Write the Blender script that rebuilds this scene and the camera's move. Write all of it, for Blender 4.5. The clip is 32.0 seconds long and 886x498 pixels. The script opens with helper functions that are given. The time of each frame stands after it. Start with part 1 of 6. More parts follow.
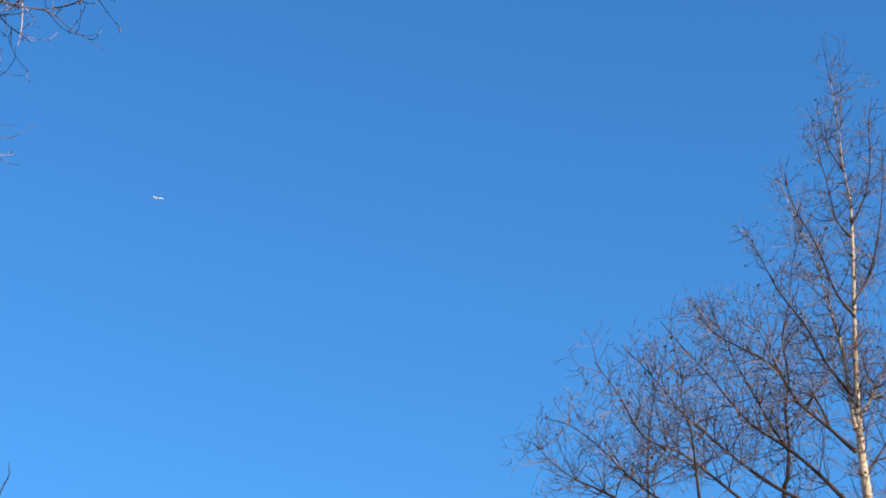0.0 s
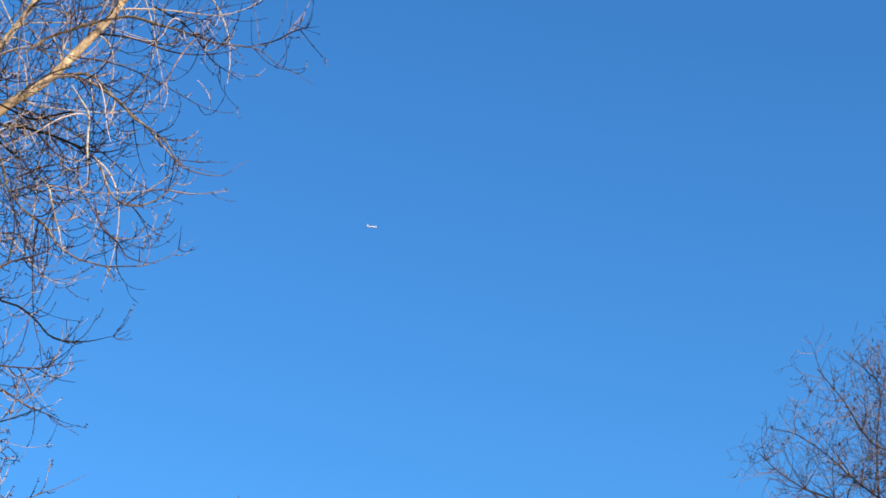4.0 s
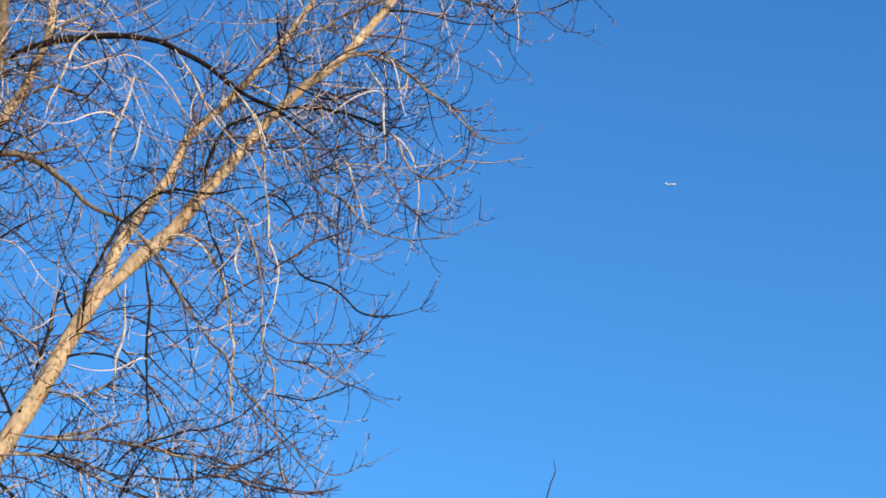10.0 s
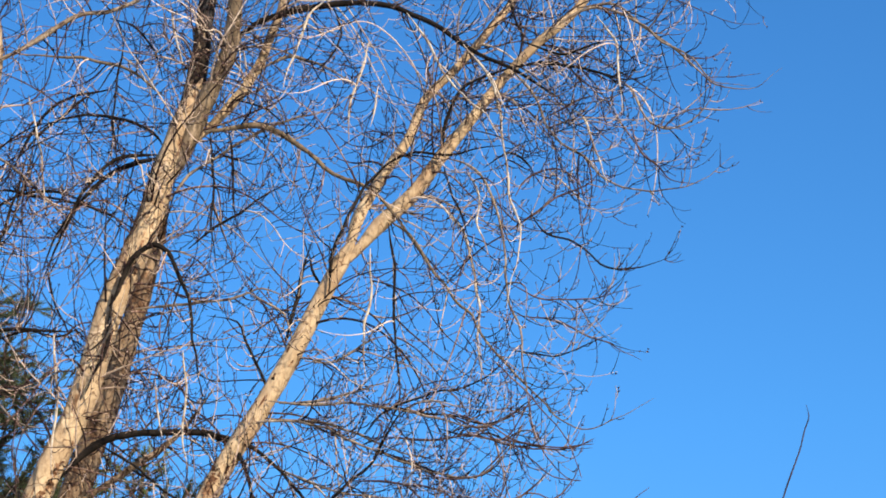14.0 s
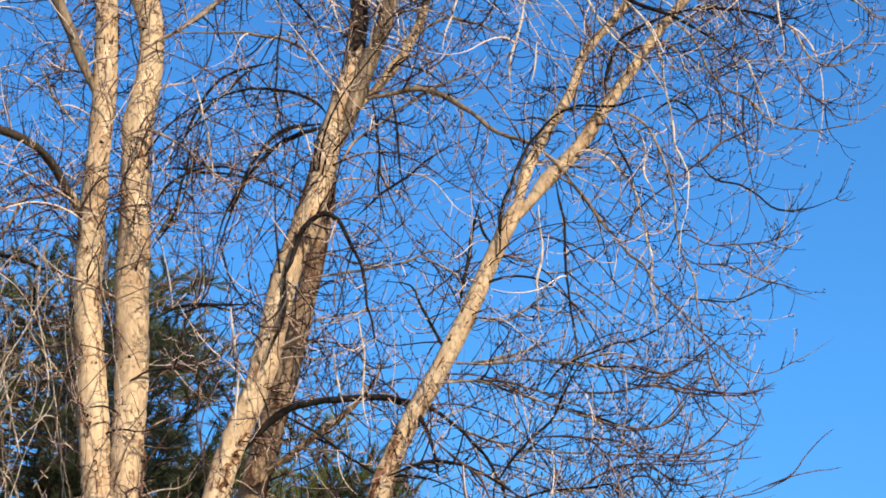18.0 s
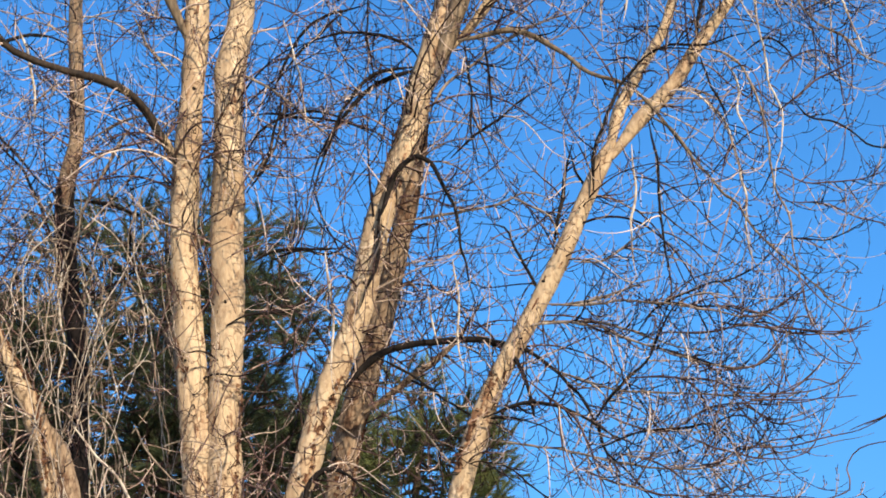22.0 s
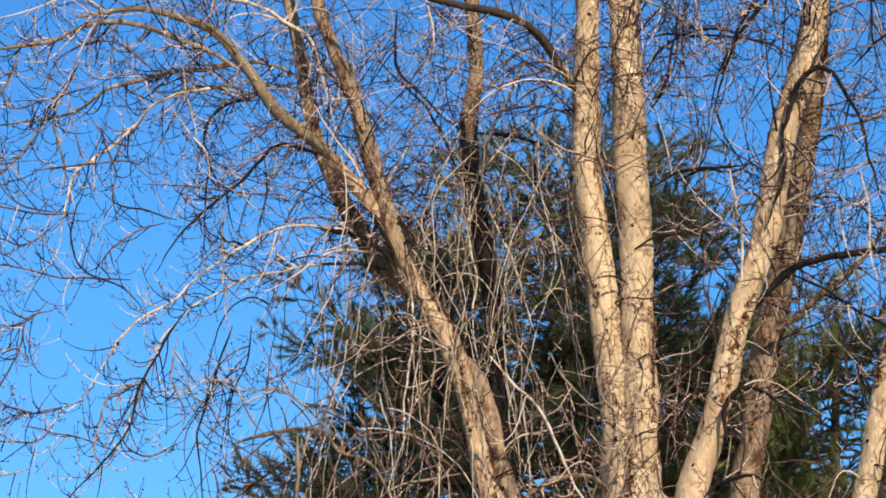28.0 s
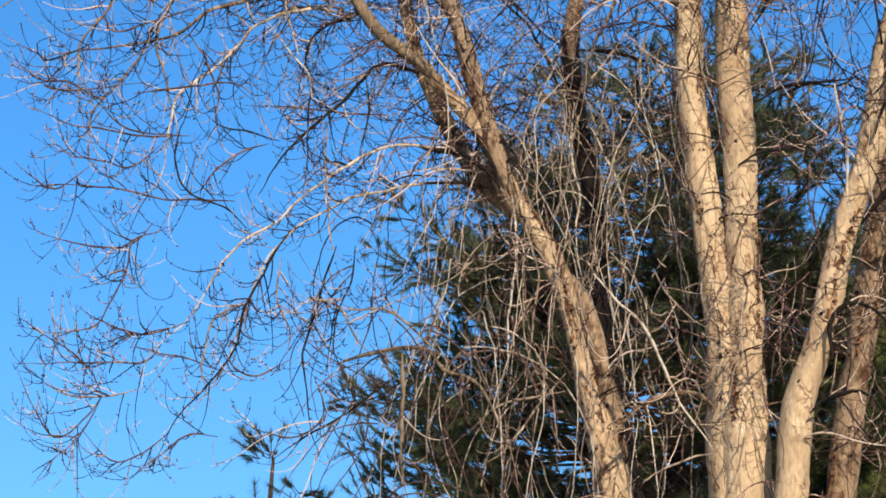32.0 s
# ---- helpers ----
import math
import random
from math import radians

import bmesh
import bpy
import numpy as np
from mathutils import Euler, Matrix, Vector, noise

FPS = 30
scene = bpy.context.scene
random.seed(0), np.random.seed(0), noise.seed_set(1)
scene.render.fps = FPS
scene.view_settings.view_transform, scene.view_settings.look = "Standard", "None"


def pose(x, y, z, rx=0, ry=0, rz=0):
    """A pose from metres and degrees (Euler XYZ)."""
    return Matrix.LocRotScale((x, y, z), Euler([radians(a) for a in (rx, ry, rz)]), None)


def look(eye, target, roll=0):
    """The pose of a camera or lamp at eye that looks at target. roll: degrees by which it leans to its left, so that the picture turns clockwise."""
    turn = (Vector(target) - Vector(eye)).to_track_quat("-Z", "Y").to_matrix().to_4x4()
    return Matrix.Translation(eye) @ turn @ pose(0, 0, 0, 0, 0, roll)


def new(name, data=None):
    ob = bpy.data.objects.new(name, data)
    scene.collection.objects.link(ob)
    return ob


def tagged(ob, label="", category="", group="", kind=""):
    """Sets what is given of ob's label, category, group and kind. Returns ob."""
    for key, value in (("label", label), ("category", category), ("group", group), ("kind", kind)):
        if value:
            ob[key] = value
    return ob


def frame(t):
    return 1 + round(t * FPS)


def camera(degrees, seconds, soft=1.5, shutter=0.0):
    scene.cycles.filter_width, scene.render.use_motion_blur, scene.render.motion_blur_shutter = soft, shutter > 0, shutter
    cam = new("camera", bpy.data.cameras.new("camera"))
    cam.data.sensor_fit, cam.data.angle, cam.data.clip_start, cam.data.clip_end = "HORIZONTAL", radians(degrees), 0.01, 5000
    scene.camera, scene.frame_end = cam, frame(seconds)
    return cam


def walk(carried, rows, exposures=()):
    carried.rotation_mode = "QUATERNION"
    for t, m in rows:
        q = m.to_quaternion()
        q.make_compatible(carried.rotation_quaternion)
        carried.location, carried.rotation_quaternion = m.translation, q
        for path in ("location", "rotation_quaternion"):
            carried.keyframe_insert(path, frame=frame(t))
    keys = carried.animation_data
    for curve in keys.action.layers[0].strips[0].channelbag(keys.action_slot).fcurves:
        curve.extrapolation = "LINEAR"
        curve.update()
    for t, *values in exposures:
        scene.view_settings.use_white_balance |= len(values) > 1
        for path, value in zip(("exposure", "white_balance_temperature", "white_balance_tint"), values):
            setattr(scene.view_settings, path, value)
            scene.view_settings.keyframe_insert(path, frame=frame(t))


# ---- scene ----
# -- camera: it stands still and turns --
EYE = Vector((0.0, 0.0, 1.6))
cam = camera(21.83, 32.0, soft=1.8)
TURNS = [  # seconds, bearing, elevation, roll in degrees
    (0.0, 20.630, 27.130, 0.088),
    (0.5, 19.942, 27.735, 0.247),
    (1.0, 19.220, 27.725, 0.132),
    (1.5, 18.569, 27.752, 0.002),
    (2.0, 17.834, 27.900, -0.035),
    (2.5, 16.583, 27.978, 0.135),
    (4.5, 14.008, 27.505, -0.142),
    (5.0, 13.063, 27.489, -0.055),
    (5.5, 11.811, 27.476, 0.117),
    (6.0, 10.342, 27.295, 0.047),
    (6.5, 9.621, 27.168, -0.028),
    (7.0, 9.138, 27.156, 0.062),
    (7.5, 8.635, 27.066, 0.114),
    (8.0, 8.232, 26.992, 0.082),
    (8.5, 7.802, 26.875, 0.118),
    (9.0, 7.326, 26.776, 0.259),
    (9.5, 6.878, 26.749, 0.310),
    (10.0, 6.203, 26.659, 0.280),
    (10.5, 4.629, 26.588, 0.253),
    (11.0, 3.220, 26.576, 0.229),
    (11.5, 2.153, 26.510, 0.301),
    (12.0, 1.409, 26.316, 0.232),
    (12.5, 0.732, 26.157, 0.380),
    (13.0, -0.000, 25.953, 0.599),
    (13.5, -0.309, 25.714, 0.543),
    (14.0, -0.501, 25.506, 0.495),
    (14.5, -0.766, 25.253, 0.522),
    (16.5, -2.288, 24.454, 0.207),
    (17.0, -3.174, 24.416, -0.308),
    (17.5, -4.356, 24.458, -0.695),
    (18.0, -5.167, 24.443, -0.858),
    (18.5, -5.637, 24.270, -0.802),
    (19.0, -6.172, 24.063, -0.784),
    (19.5, -6.666, 23.869, -0.760),
    (20.0, -6.916, 23.745, -0.740),
    (20.5, -7.146, 23.663, -0.694),
    (21.0, -7.437, 23.533, -0.628),
    (21.5, -7.630, 23.303, -0.609),
    (22.0, -7.734, 23.029, -0.561),
    (22.5, -7.977, 22.789, -0.553),
    (23.0, -8.265, 22.647, -0.490),
    (23.5, -8.510, 22.526, -0.435),
    (24.0, -8.864, 22.500, -0.357),
    (24.5, -9.489, 22.464, -0.291),
    (25.0, -10.423, 22.384, -0.165),
    (25.5, -11.773, 22.259, 0.046),
    (26.0, -13.500, 22.147, 0.175),
    (26.5, -15.339, 21.981, -0.150),
    (28.5, -19.107, 20.853, 0.535),
    (29.0, -19.382, 20.638, 0.549),
    (29.5, -19.599, 20.368, 0.492),
    (30.0, -20.003, 20.047, 0.543),
    (30.5, -20.490, 19.823, 0.545),
    (31.0, -20.826, 19.567, 0.516),
    (31.5, -21.051, 19.306, 0.557),
    (32.0, -21.353, 19.072, 0.667),
]


def aim(bearing, elevation, roll):
    a, e = radians(bearing), radians(elevation)
    way = Vector((math.sin(a) * math.cos(e), math.cos(a) * math.cos(e), math.sin(e)))
    return look(EYE, EYE + way * 10, roll)


walk(cam, [(t, aim(b, e, r)) for t, b, e, r in TURNS],
     exposures=[(0.0, 0.16), (9.0, 0.16), (11.0, 0.07), (13.0, 0.16), (20.0, 0.17), (26.0, 0.08), (32.0, -0.06)])

# -- daylight: low winter sun behind the camera --
SUN_BEARING, SUN_HEIGHT = 146.0, 24.0
world = bpy.data.worlds.new("sky")
scene.world = world
world.use_nodes = True
wn = world.node_tree
sky = wn.nodes.new("ShaderNodeTexSky")
sky.sky_type, sky.sun_disc = "NISHITA", False
sky.sun_elevation, sky.sun_rotation = radians(SUN_HEIGHT), radians(SUN_BEARING)
sky.altitude, sky.air_density, sky.dust_density, sky.ozone_density = 100, 1.0, 0.6, 3.0
back = wn.nodes["Background"]
back.inputs["Strength"].default_value = 0.135
tint = wn.nodes.new("ShaderNodeMix")  # clear, deep blue winter air that pales towards the horizon
tint.data_type, tint.blend_type = "RGBA", "MULTIPLY"
tint.inputs[0].default_value = 1.0
aim_at = wn.nodes.new("ShaderNodeTexCoord")
height = wn.nodes.new("ShaderNodeSeparateXYZ")
wn.links.new(aim_at.outputs["Generated"], height.inputs[0])
pales = wn.nodes.new("ShaderNodeValToRGB")
pales.color_ramp.elements.new(0.22)
pales.color_ramp.elements.new(0.36)
for stop, (low, hue) in zip(pales.color_ramp.elements, ((0.02, (0.80, 0.92, 1.0)), (0.22, (0.56, 1.06, 1.37)), (0.36, (0.475, 1.13, 1.58)), (0.56, (0.425, 1.05, 1.52)))):
    stop.position, stop.color = low, (*hue, 1)
wn.links.new(height.outputs[2], pales.inputs[0])
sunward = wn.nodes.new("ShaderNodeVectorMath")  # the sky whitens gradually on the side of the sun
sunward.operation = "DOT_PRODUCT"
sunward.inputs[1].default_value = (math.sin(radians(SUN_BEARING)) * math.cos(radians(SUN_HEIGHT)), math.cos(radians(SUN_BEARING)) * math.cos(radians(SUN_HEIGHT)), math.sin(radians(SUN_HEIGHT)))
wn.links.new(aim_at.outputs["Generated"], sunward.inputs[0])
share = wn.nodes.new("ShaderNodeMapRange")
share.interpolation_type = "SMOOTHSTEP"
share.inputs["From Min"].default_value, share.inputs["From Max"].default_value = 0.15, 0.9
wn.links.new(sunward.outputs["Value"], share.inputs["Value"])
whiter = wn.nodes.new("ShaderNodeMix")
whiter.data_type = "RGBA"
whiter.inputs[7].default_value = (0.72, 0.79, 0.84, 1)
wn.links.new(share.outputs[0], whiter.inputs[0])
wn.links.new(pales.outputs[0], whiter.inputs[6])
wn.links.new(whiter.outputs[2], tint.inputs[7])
wn.links.new(sky.outputs[0], tint.inputs[6])
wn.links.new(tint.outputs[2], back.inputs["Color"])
sun = new("sun", bpy.data.lights.new("sun", "SUN"))
sun.data.energy, sun.data.angle, sun.data.color = 5.8, radians(0.5), (1.0, 0.79, 0.54)
sa, se = radians(SUN_BEARING), radians(SUN_HEIGHT)
sun.matrix_world = look((math.sin(sa) * math.cos(se) * 50, math.cos(sa) * math.cos(se) * 50, math.sin(se) * 50), (0, 0, 0))


# -- materials --
def ramp(nodes, links, source, stops):
    r = nodes.new("ShaderNodeValToRGB")
    while len(r.color_ramp.elements) < len(stops):
        r.color_ramp.elements.new(0.5)
    for e, (p, c) in zip(r.color_ramp.elements, stops):
        e.position, e.color = p, (*c, 1)
    links.new(source, r.inputs[0])
    return r.outputs[0]


def surface(name, stops, scale=(1, 1, 1), noise_scale=6.0, fine=40.0, rough=0.85, bump=0.4, island=0.0, patches=(), plates=()):
    """Two scales of noise over the object's own coordinates, with relief; patches: colour, scale and limits of shaped blotches; plates: colour, scale and width of the cracks between bark plates."""
    m = bpy.data.materials.new(name)
    m.use_nodes = True
    n, l = m.node_tree.nodes, m.node_tree.links
    bsdf = n["Principled BSDF"]
    bsdf.inputs["Roughness"].default_value = rough
    bsdf.inputs["Specular IOR Level"].default_value = 0.25
    co = n.new("ShaderNodeTexCoord")
    mp = n.new("ShaderNodeMapping")
    mp.inputs["Scale"].default_value = scale
    l.new(co.outputs["Object"], mp.inputs[0])
    a = n.new("ShaderNodeTexNoise")
    a.inputs["Scale"].default_value, a.inputs["Detail"].default_value = noise_scale, 6
    l.new(mp.outputs[0], a.inputs["Vector"])
    b = n.new("ShaderNodeTexNoise")
    b.inputs["Scale"].default_value, b.inputs["Detail"].default_value = fine, 4
    l.new(mp.outputs[0], b.inputs["Vector"])
    mix = n.new("ShaderNodeMath")
    mix.operation = "MULTIPLY_ADD"
    mix.inputs[1].default_value = 0.45
    l.new(b.outputs[0], mix.inputs[0])
    half = n.new("ShaderNodeMath")
    half.operation = "MULTIPLY"
    half.inputs[1].default_value = 0.55
    l.new(a.outputs[0], half.inputs[0])
    l.new(half.outputs[0], mix.inputs[2])
    value = mix.outputs[0]
    if island:
        g = n.new("ShaderNodeNewGeometry")
        add = n.new("ShaderNodeMath")
        add.operation = "MULTIPLY_ADD"
        add.inputs[1].default_value = island
        l.new(g.outputs["Random Per Island"], add.inputs[0])
        sub = n.new("ShaderNodeMath")
        sub.operation = "SUBTRACT"
        sub.inputs[1].default_value = island / 2
        l.new(value, sub.inputs[0])
        l.new(sub.outputs[0], add.inputs[2])
        value = add.outputs[0]
    colour = ramp(n, l, value, stops)
    for tint, size, low, high in patches:
        v = n.new("ShaderNodeTexNoise")
        v.inputs["Scale"].default_value, v.inputs["Detail"].default_value, v.inputs["Roughness"].default_value = size, 8, 0.72
        l.new(mp.outputs[0], v.inputs["Vector"])
        k = ramp(n, l, v.outputs[0], [(low, (0, 0, 0)), (high, (1, 1, 1))])
        mx = n.new("ShaderNodeMix")
        mx.data_type = "RGBA"
        l.new(k, mx.inputs[0])
        l.new(colour, mx.inputs[6])
        mx.inputs[7].default_value = (*tint, 1)
        colour = mx.outputs[2]
    for tint, size, wide in plates:
        bent = n.new("ShaderNodeTexNoise")
        bent.inputs["Scale"].default_value, bent.inputs["Detail"].default_value = 7, 4
        l.new(co.outputs["Object"], bent.inputs["Vector"])
        grow = n.new("ShaderNodeVectorMath")
        grow.operation = "MULTIPLY_ADD"
        grow.inputs[1].default_value = (0.22, 0.22, 0.22)
        l.new(bent.outputs["Color"], grow.inputs[0])
        l.new(co.outputs["Object"], grow.inputs[2])
        stretch = n.new("ShaderNodeMapping")
        stretch.inputs["Scale"].default_value = size
        l.new(grow.outputs[0], stretch.inputs[0])
        cell = n.new("ShaderNodeTexVoronoi")
        cell.feature = "DISTANCE_TO_EDGE"
        cell.inputs["Scale"].default_value = 1.0
        l.new(stretch.outputs[0], cell.inputs["Vector"])
        line = ramp(n, l, cell.outputs["Distance"], [(0.0, (1, 1, 1)), (wide, (0, 0, 0))])
        gaps = ramp(n, l, a.outputs[0], [(0.46, (0, 0, 0)), (0.60, (1, 1, 1))])
        both = n.new("ShaderNodeMix")
        both.data_type, both.blend_type = "RGBA", "MULTIPLY"
        both.inputs[0].default_value = 1.0
        l.new(line, both.inputs[6])
        l.new(gaps, both.inputs[7])
        mx = n.new("ShaderNodeMix")
        mx.data_type = "RGBA"
        l.new(both.outputs[2], mx.inputs[0])
        l.new(colour, mx.inputs[6])
        mx.inputs[7].default_value = (*tint, 1)
        colour = mx.outputs[2]
    l.new(colour, bsdf.inputs["Base Color"])
    if bump:
        bp = n.new("ShaderNodeBump")
        bp.inputs["Strength"].default_value, bp.inputs["Distance"].default_value = bump, 0.02
        l.new(value, bp.inputs["Height"])
        l.new(bp.outputs[0], bsdf.inputs["Normal"])
    return m


pale = surface("peeling_pale_bark", [(0.3, (0.27, 0.196, 0.133)), (0.45, (0.45, 0.355, 0.25)), (0.6, (0.585, 0.48, 0.345))], (1, 1, 0.4), 5, 34, 0.85, 1.0,
               patches=[((0.37, 0.275, 0.188), 3.2, 0.50, 0.62), ((0.22, 0.13, 0.08), 8, 0.585, 0.65), ((0.75, 0.635, 0.485), 5.5, 0.58, 0.66)],
               plates=[((0.12, 0.065, 0.042), (7, 7, 9), 0.085)])
# dark blotches are shaggy bark and also paint in shadows on the leaning stem
mottled = surface("mottled_shaggy_bark", [(0.3, (0.25, 0.175, 0.118)), (0.45, (0.45, 0.345, 0.24)), (0.6, (0.62, 0.50, 0.36))], (1, 1, 0.4), 5, 34, 0.9, 1.0,
                  patches=[((0.27, 0.19, 0.13), 3.2, 0.48, 0.60), ((0.09, 0.055, 0.038), 6, 0.55, 0.63), ((0.62, 0.52, 0.40), 7, 0.60, 0.67)],
                  plates=[((0.07, 0.04, 0.028), (8, 8, 8), 0.09), ((0.15, 0.09, 0.06), (14, 14, 18), 0.06)])
# dark bark with lit patches painted in, for limbs partly in shadow
half_shaded = surface("half_shaded_bark", [(0.3, (0.012, 0.010, 0.011)), (0.5, (0.035, 0.028, 0.024)), (0.7, (0.085, 0.065, 0.05))], (1, 1, 0.4), 6, 34, 0.9, 0.8,
                   patches=[((0.46, 0.365, 0.26), 3.5, 0.55, 0.60)])
bleached = surface("bleached_dead_wood", [(0.3, (0.36, 0.32, 0.28)), (0.5, (0.55, 0.51, 0.46)), (0.7, (0.72, 0.68, 0.62))], (1, 1, 0.6), 5, 30, 0.85, 0.2,
                   patches=[((0.26, 0.20, 0.17), 7, 0.50, 0.58), ((0.07, 0.045, 0.05), 16, 0.60, 0.64)])
# near-black bark colour that holds the shade on the back stem
shade_bark = surface("shaded_bark", [(0.3, (0.005, 0.0045, 0.006)), (0.6, (0.014, 0.012, 0.014)), (0.75, (0.03, 0.025, 0.026))], (1, 1, 0.5), 8, 40, 0.95, 0.5)
grey = surface("smooth_grey_brown_bark", [(0.3, (0.08, 0.062, 0.045)), (0.5, (0.17, 0.135, 0.10)), (0.7, (0.30, 0.245, 0.18))], (1, 1, 0.4), 5, 30, 0.85, 0.5,
               patches=[((0.40, 0.33, 0.26), 6, 0.55, 0.62), ((0.05, 0.03, 0.025), 14, 0.58, 0.64)])
brown = surface("shaggy_brown_bark", [(0.3, (0.14, 0.10, 0.073)), (0.5, (0.305, 0.235, 0.172)), (0.7, (0.48, 0.385, 0.285))], (1, 1, 0.35), 6, 30, 0.9, 0.8,
                patches=[((0.12, 0.07, 0.047), 6, 0.48, 0.6), ((0.42, 0.335, 0.25), 9, 0.6, 0.68)],
                plates=[((0.06, 0.036, 0.026), (8, 8, 9), 0.08)])
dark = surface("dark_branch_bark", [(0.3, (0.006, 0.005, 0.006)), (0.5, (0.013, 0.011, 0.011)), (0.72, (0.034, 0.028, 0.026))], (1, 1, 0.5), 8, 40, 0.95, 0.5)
tanned = surface("weathered_tan_branch_bark", [(0.3, (0.10, 0.081, 0.068)), (0.5, (0.26, 0.215, 0.178)), (0.7, (0.54, 0.475, 0.40))], (1, 1, 0.6), 5, 30, 0.85, 0.3,
                 patches=[((0.07, 0.045, 0.045), 9, 0.54, 0.60), ((0.66, 0.60, 0.53), 13, 0.60, 0.66)])
twiggy = surface("red_brown_shoot_bark", [(0.3, (0.022, 0.013, 0.016)), (0.5, (0.085, 0.05, 0.05)), (0.7, (0.32, 0.235, 0.21))], (1, 1, 0.6), 5, 30, 0.75, 0.2)
twig_bark = surface("reddish_twig_bark", [(0.2, (0.005, 0.004, 0.006)), (0.5, (0.032, 0.015, 0.021)), (0.60, (0.185, 0.112, 0.104)), (0.73, (0.66, 0.55, 0.49))], (1, 1, 1), 4, 30, 0.7, 0, island=0.7)
strand_bark = surface("pale_hanging_twig_bark", [(0.2, (0.03, 0.019, 0.022)), (0.40, (0.18, 0.125, 0.115)), (0.55, (0.46, 0.36, 0.32)), (0.75, (0.74, 0.65, 0.59))], (1, 1, 1), 4, 30, 0.7, 0, island=0.7)
bud_scale = surface("dark_bud_scale", [(0.3, (0.016, 0.008, 0.011)), (0.6, (0.06, 0.026, 0.032)), (0.8, (0.14, 0.065, 0.06))], (1, 1, 1), 5, 30, 0.6, 0, island=0.4)
flake_bark = surface("curled_bark_flake", [(0.25, (0.10, 0.045, 0.028)), (0.5, (0.22, 0.12, 0.075)), (0.75, (0.50, 0.36, 0.24))], (1, 1, 1), 5, 30, 0.9, 0, island=0.6)
peel_bark = surface("red_brown_inner_bark", [(0.25, (0.04, 0.018, 0.012)), (0.5, (0.12, 0.058, 0.035)), (0.75, (0.30, 0.18, 0.11))], (1, 1, 1), 6, 30, 0.9, 0, island=0.5)
birch_bark = surface("white_birch_bark", [(0.3, (0.45, 0.36, 0.27)), (0.5, (0.66, 0.57, 0.46)), (0.7, (0.78, 0.71, 0.6))], (1, 1, 2.5), 4, 25, 0.7, 0.3,
                     patches=[((0.07, 0.055, 0.045), 4, 0.53, 0.57), ((0.40, 0.27, 0.17), 2.2, 0.52, 0.62)])
birch_twig = surface("purple_brown_birch_twig", [(0.25, (0.03, 0.022, 0.028)), (0.5, (0.10, 0.075, 0.085)), (0.75, (0.40, 0.33, 0.32))], (1, 1, 1), 4, 30, 0.7, 0, island=0.5)
birch_limb_bark = surface("dark_birch_limb_bark", [(0.3, (0.022, 0.017, 0.019)), (0.5, (0.05, 0.039, 0.041)), (0.72, (0.13, 0.10, 0.095))], (1, 1, 0.5), 4, 30, 0.85, 0.3)
dead_leaf = surface("withered_leaf", [(0.3, (0.05, 0.03, 0.025)), (0.7, (0.14, 0.07, 0.05))], (1, 1, 1), 4, 30, 0.8, 0, island=0.4)
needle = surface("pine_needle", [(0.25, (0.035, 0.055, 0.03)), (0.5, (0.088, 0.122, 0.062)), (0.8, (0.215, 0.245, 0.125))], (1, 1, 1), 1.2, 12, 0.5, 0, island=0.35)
# brighter, yellower copy of pine_needle with sunlight put into the colour
sunlit_needle = surface("sunlit_pine_needle", [(0.25, (0.07, 0.10, 0.035)), (0.5, (0.165, 0.21, 0.075)), (0.8, (0.31, 0.34, 0.13))], (1, 1, 1), 1.2, 12, 0.5, 0, island=0.35)
pine_bark = surface("dark_pine_bark", [(0.3, (0.05, 0.038, 0.03)), (0.6, (0.13, 0.095, 0.075))], (1, 1, 0.5), 8, 40, 0.95, 0.7)
grass = surface("winter_grass", [(0.3, (0.23, 0.17, 0.10)), (0.5, (0.33, 0.26, 0.16)), (0.7, (0.42, 0.34, 0.22))], (1, 1, 1), 0.4, 12, 0.95, 0.5)
white_paint = surface("white_aircraft_paint", [(0.3, (0.72, 0.73, 0.75)), (0.7, (0.82, 0.82, 0.82))], (1, 1, 1), 0.3, 3, 0.4, 0)


# -- geometry helpers --
rng = random.Random(7)


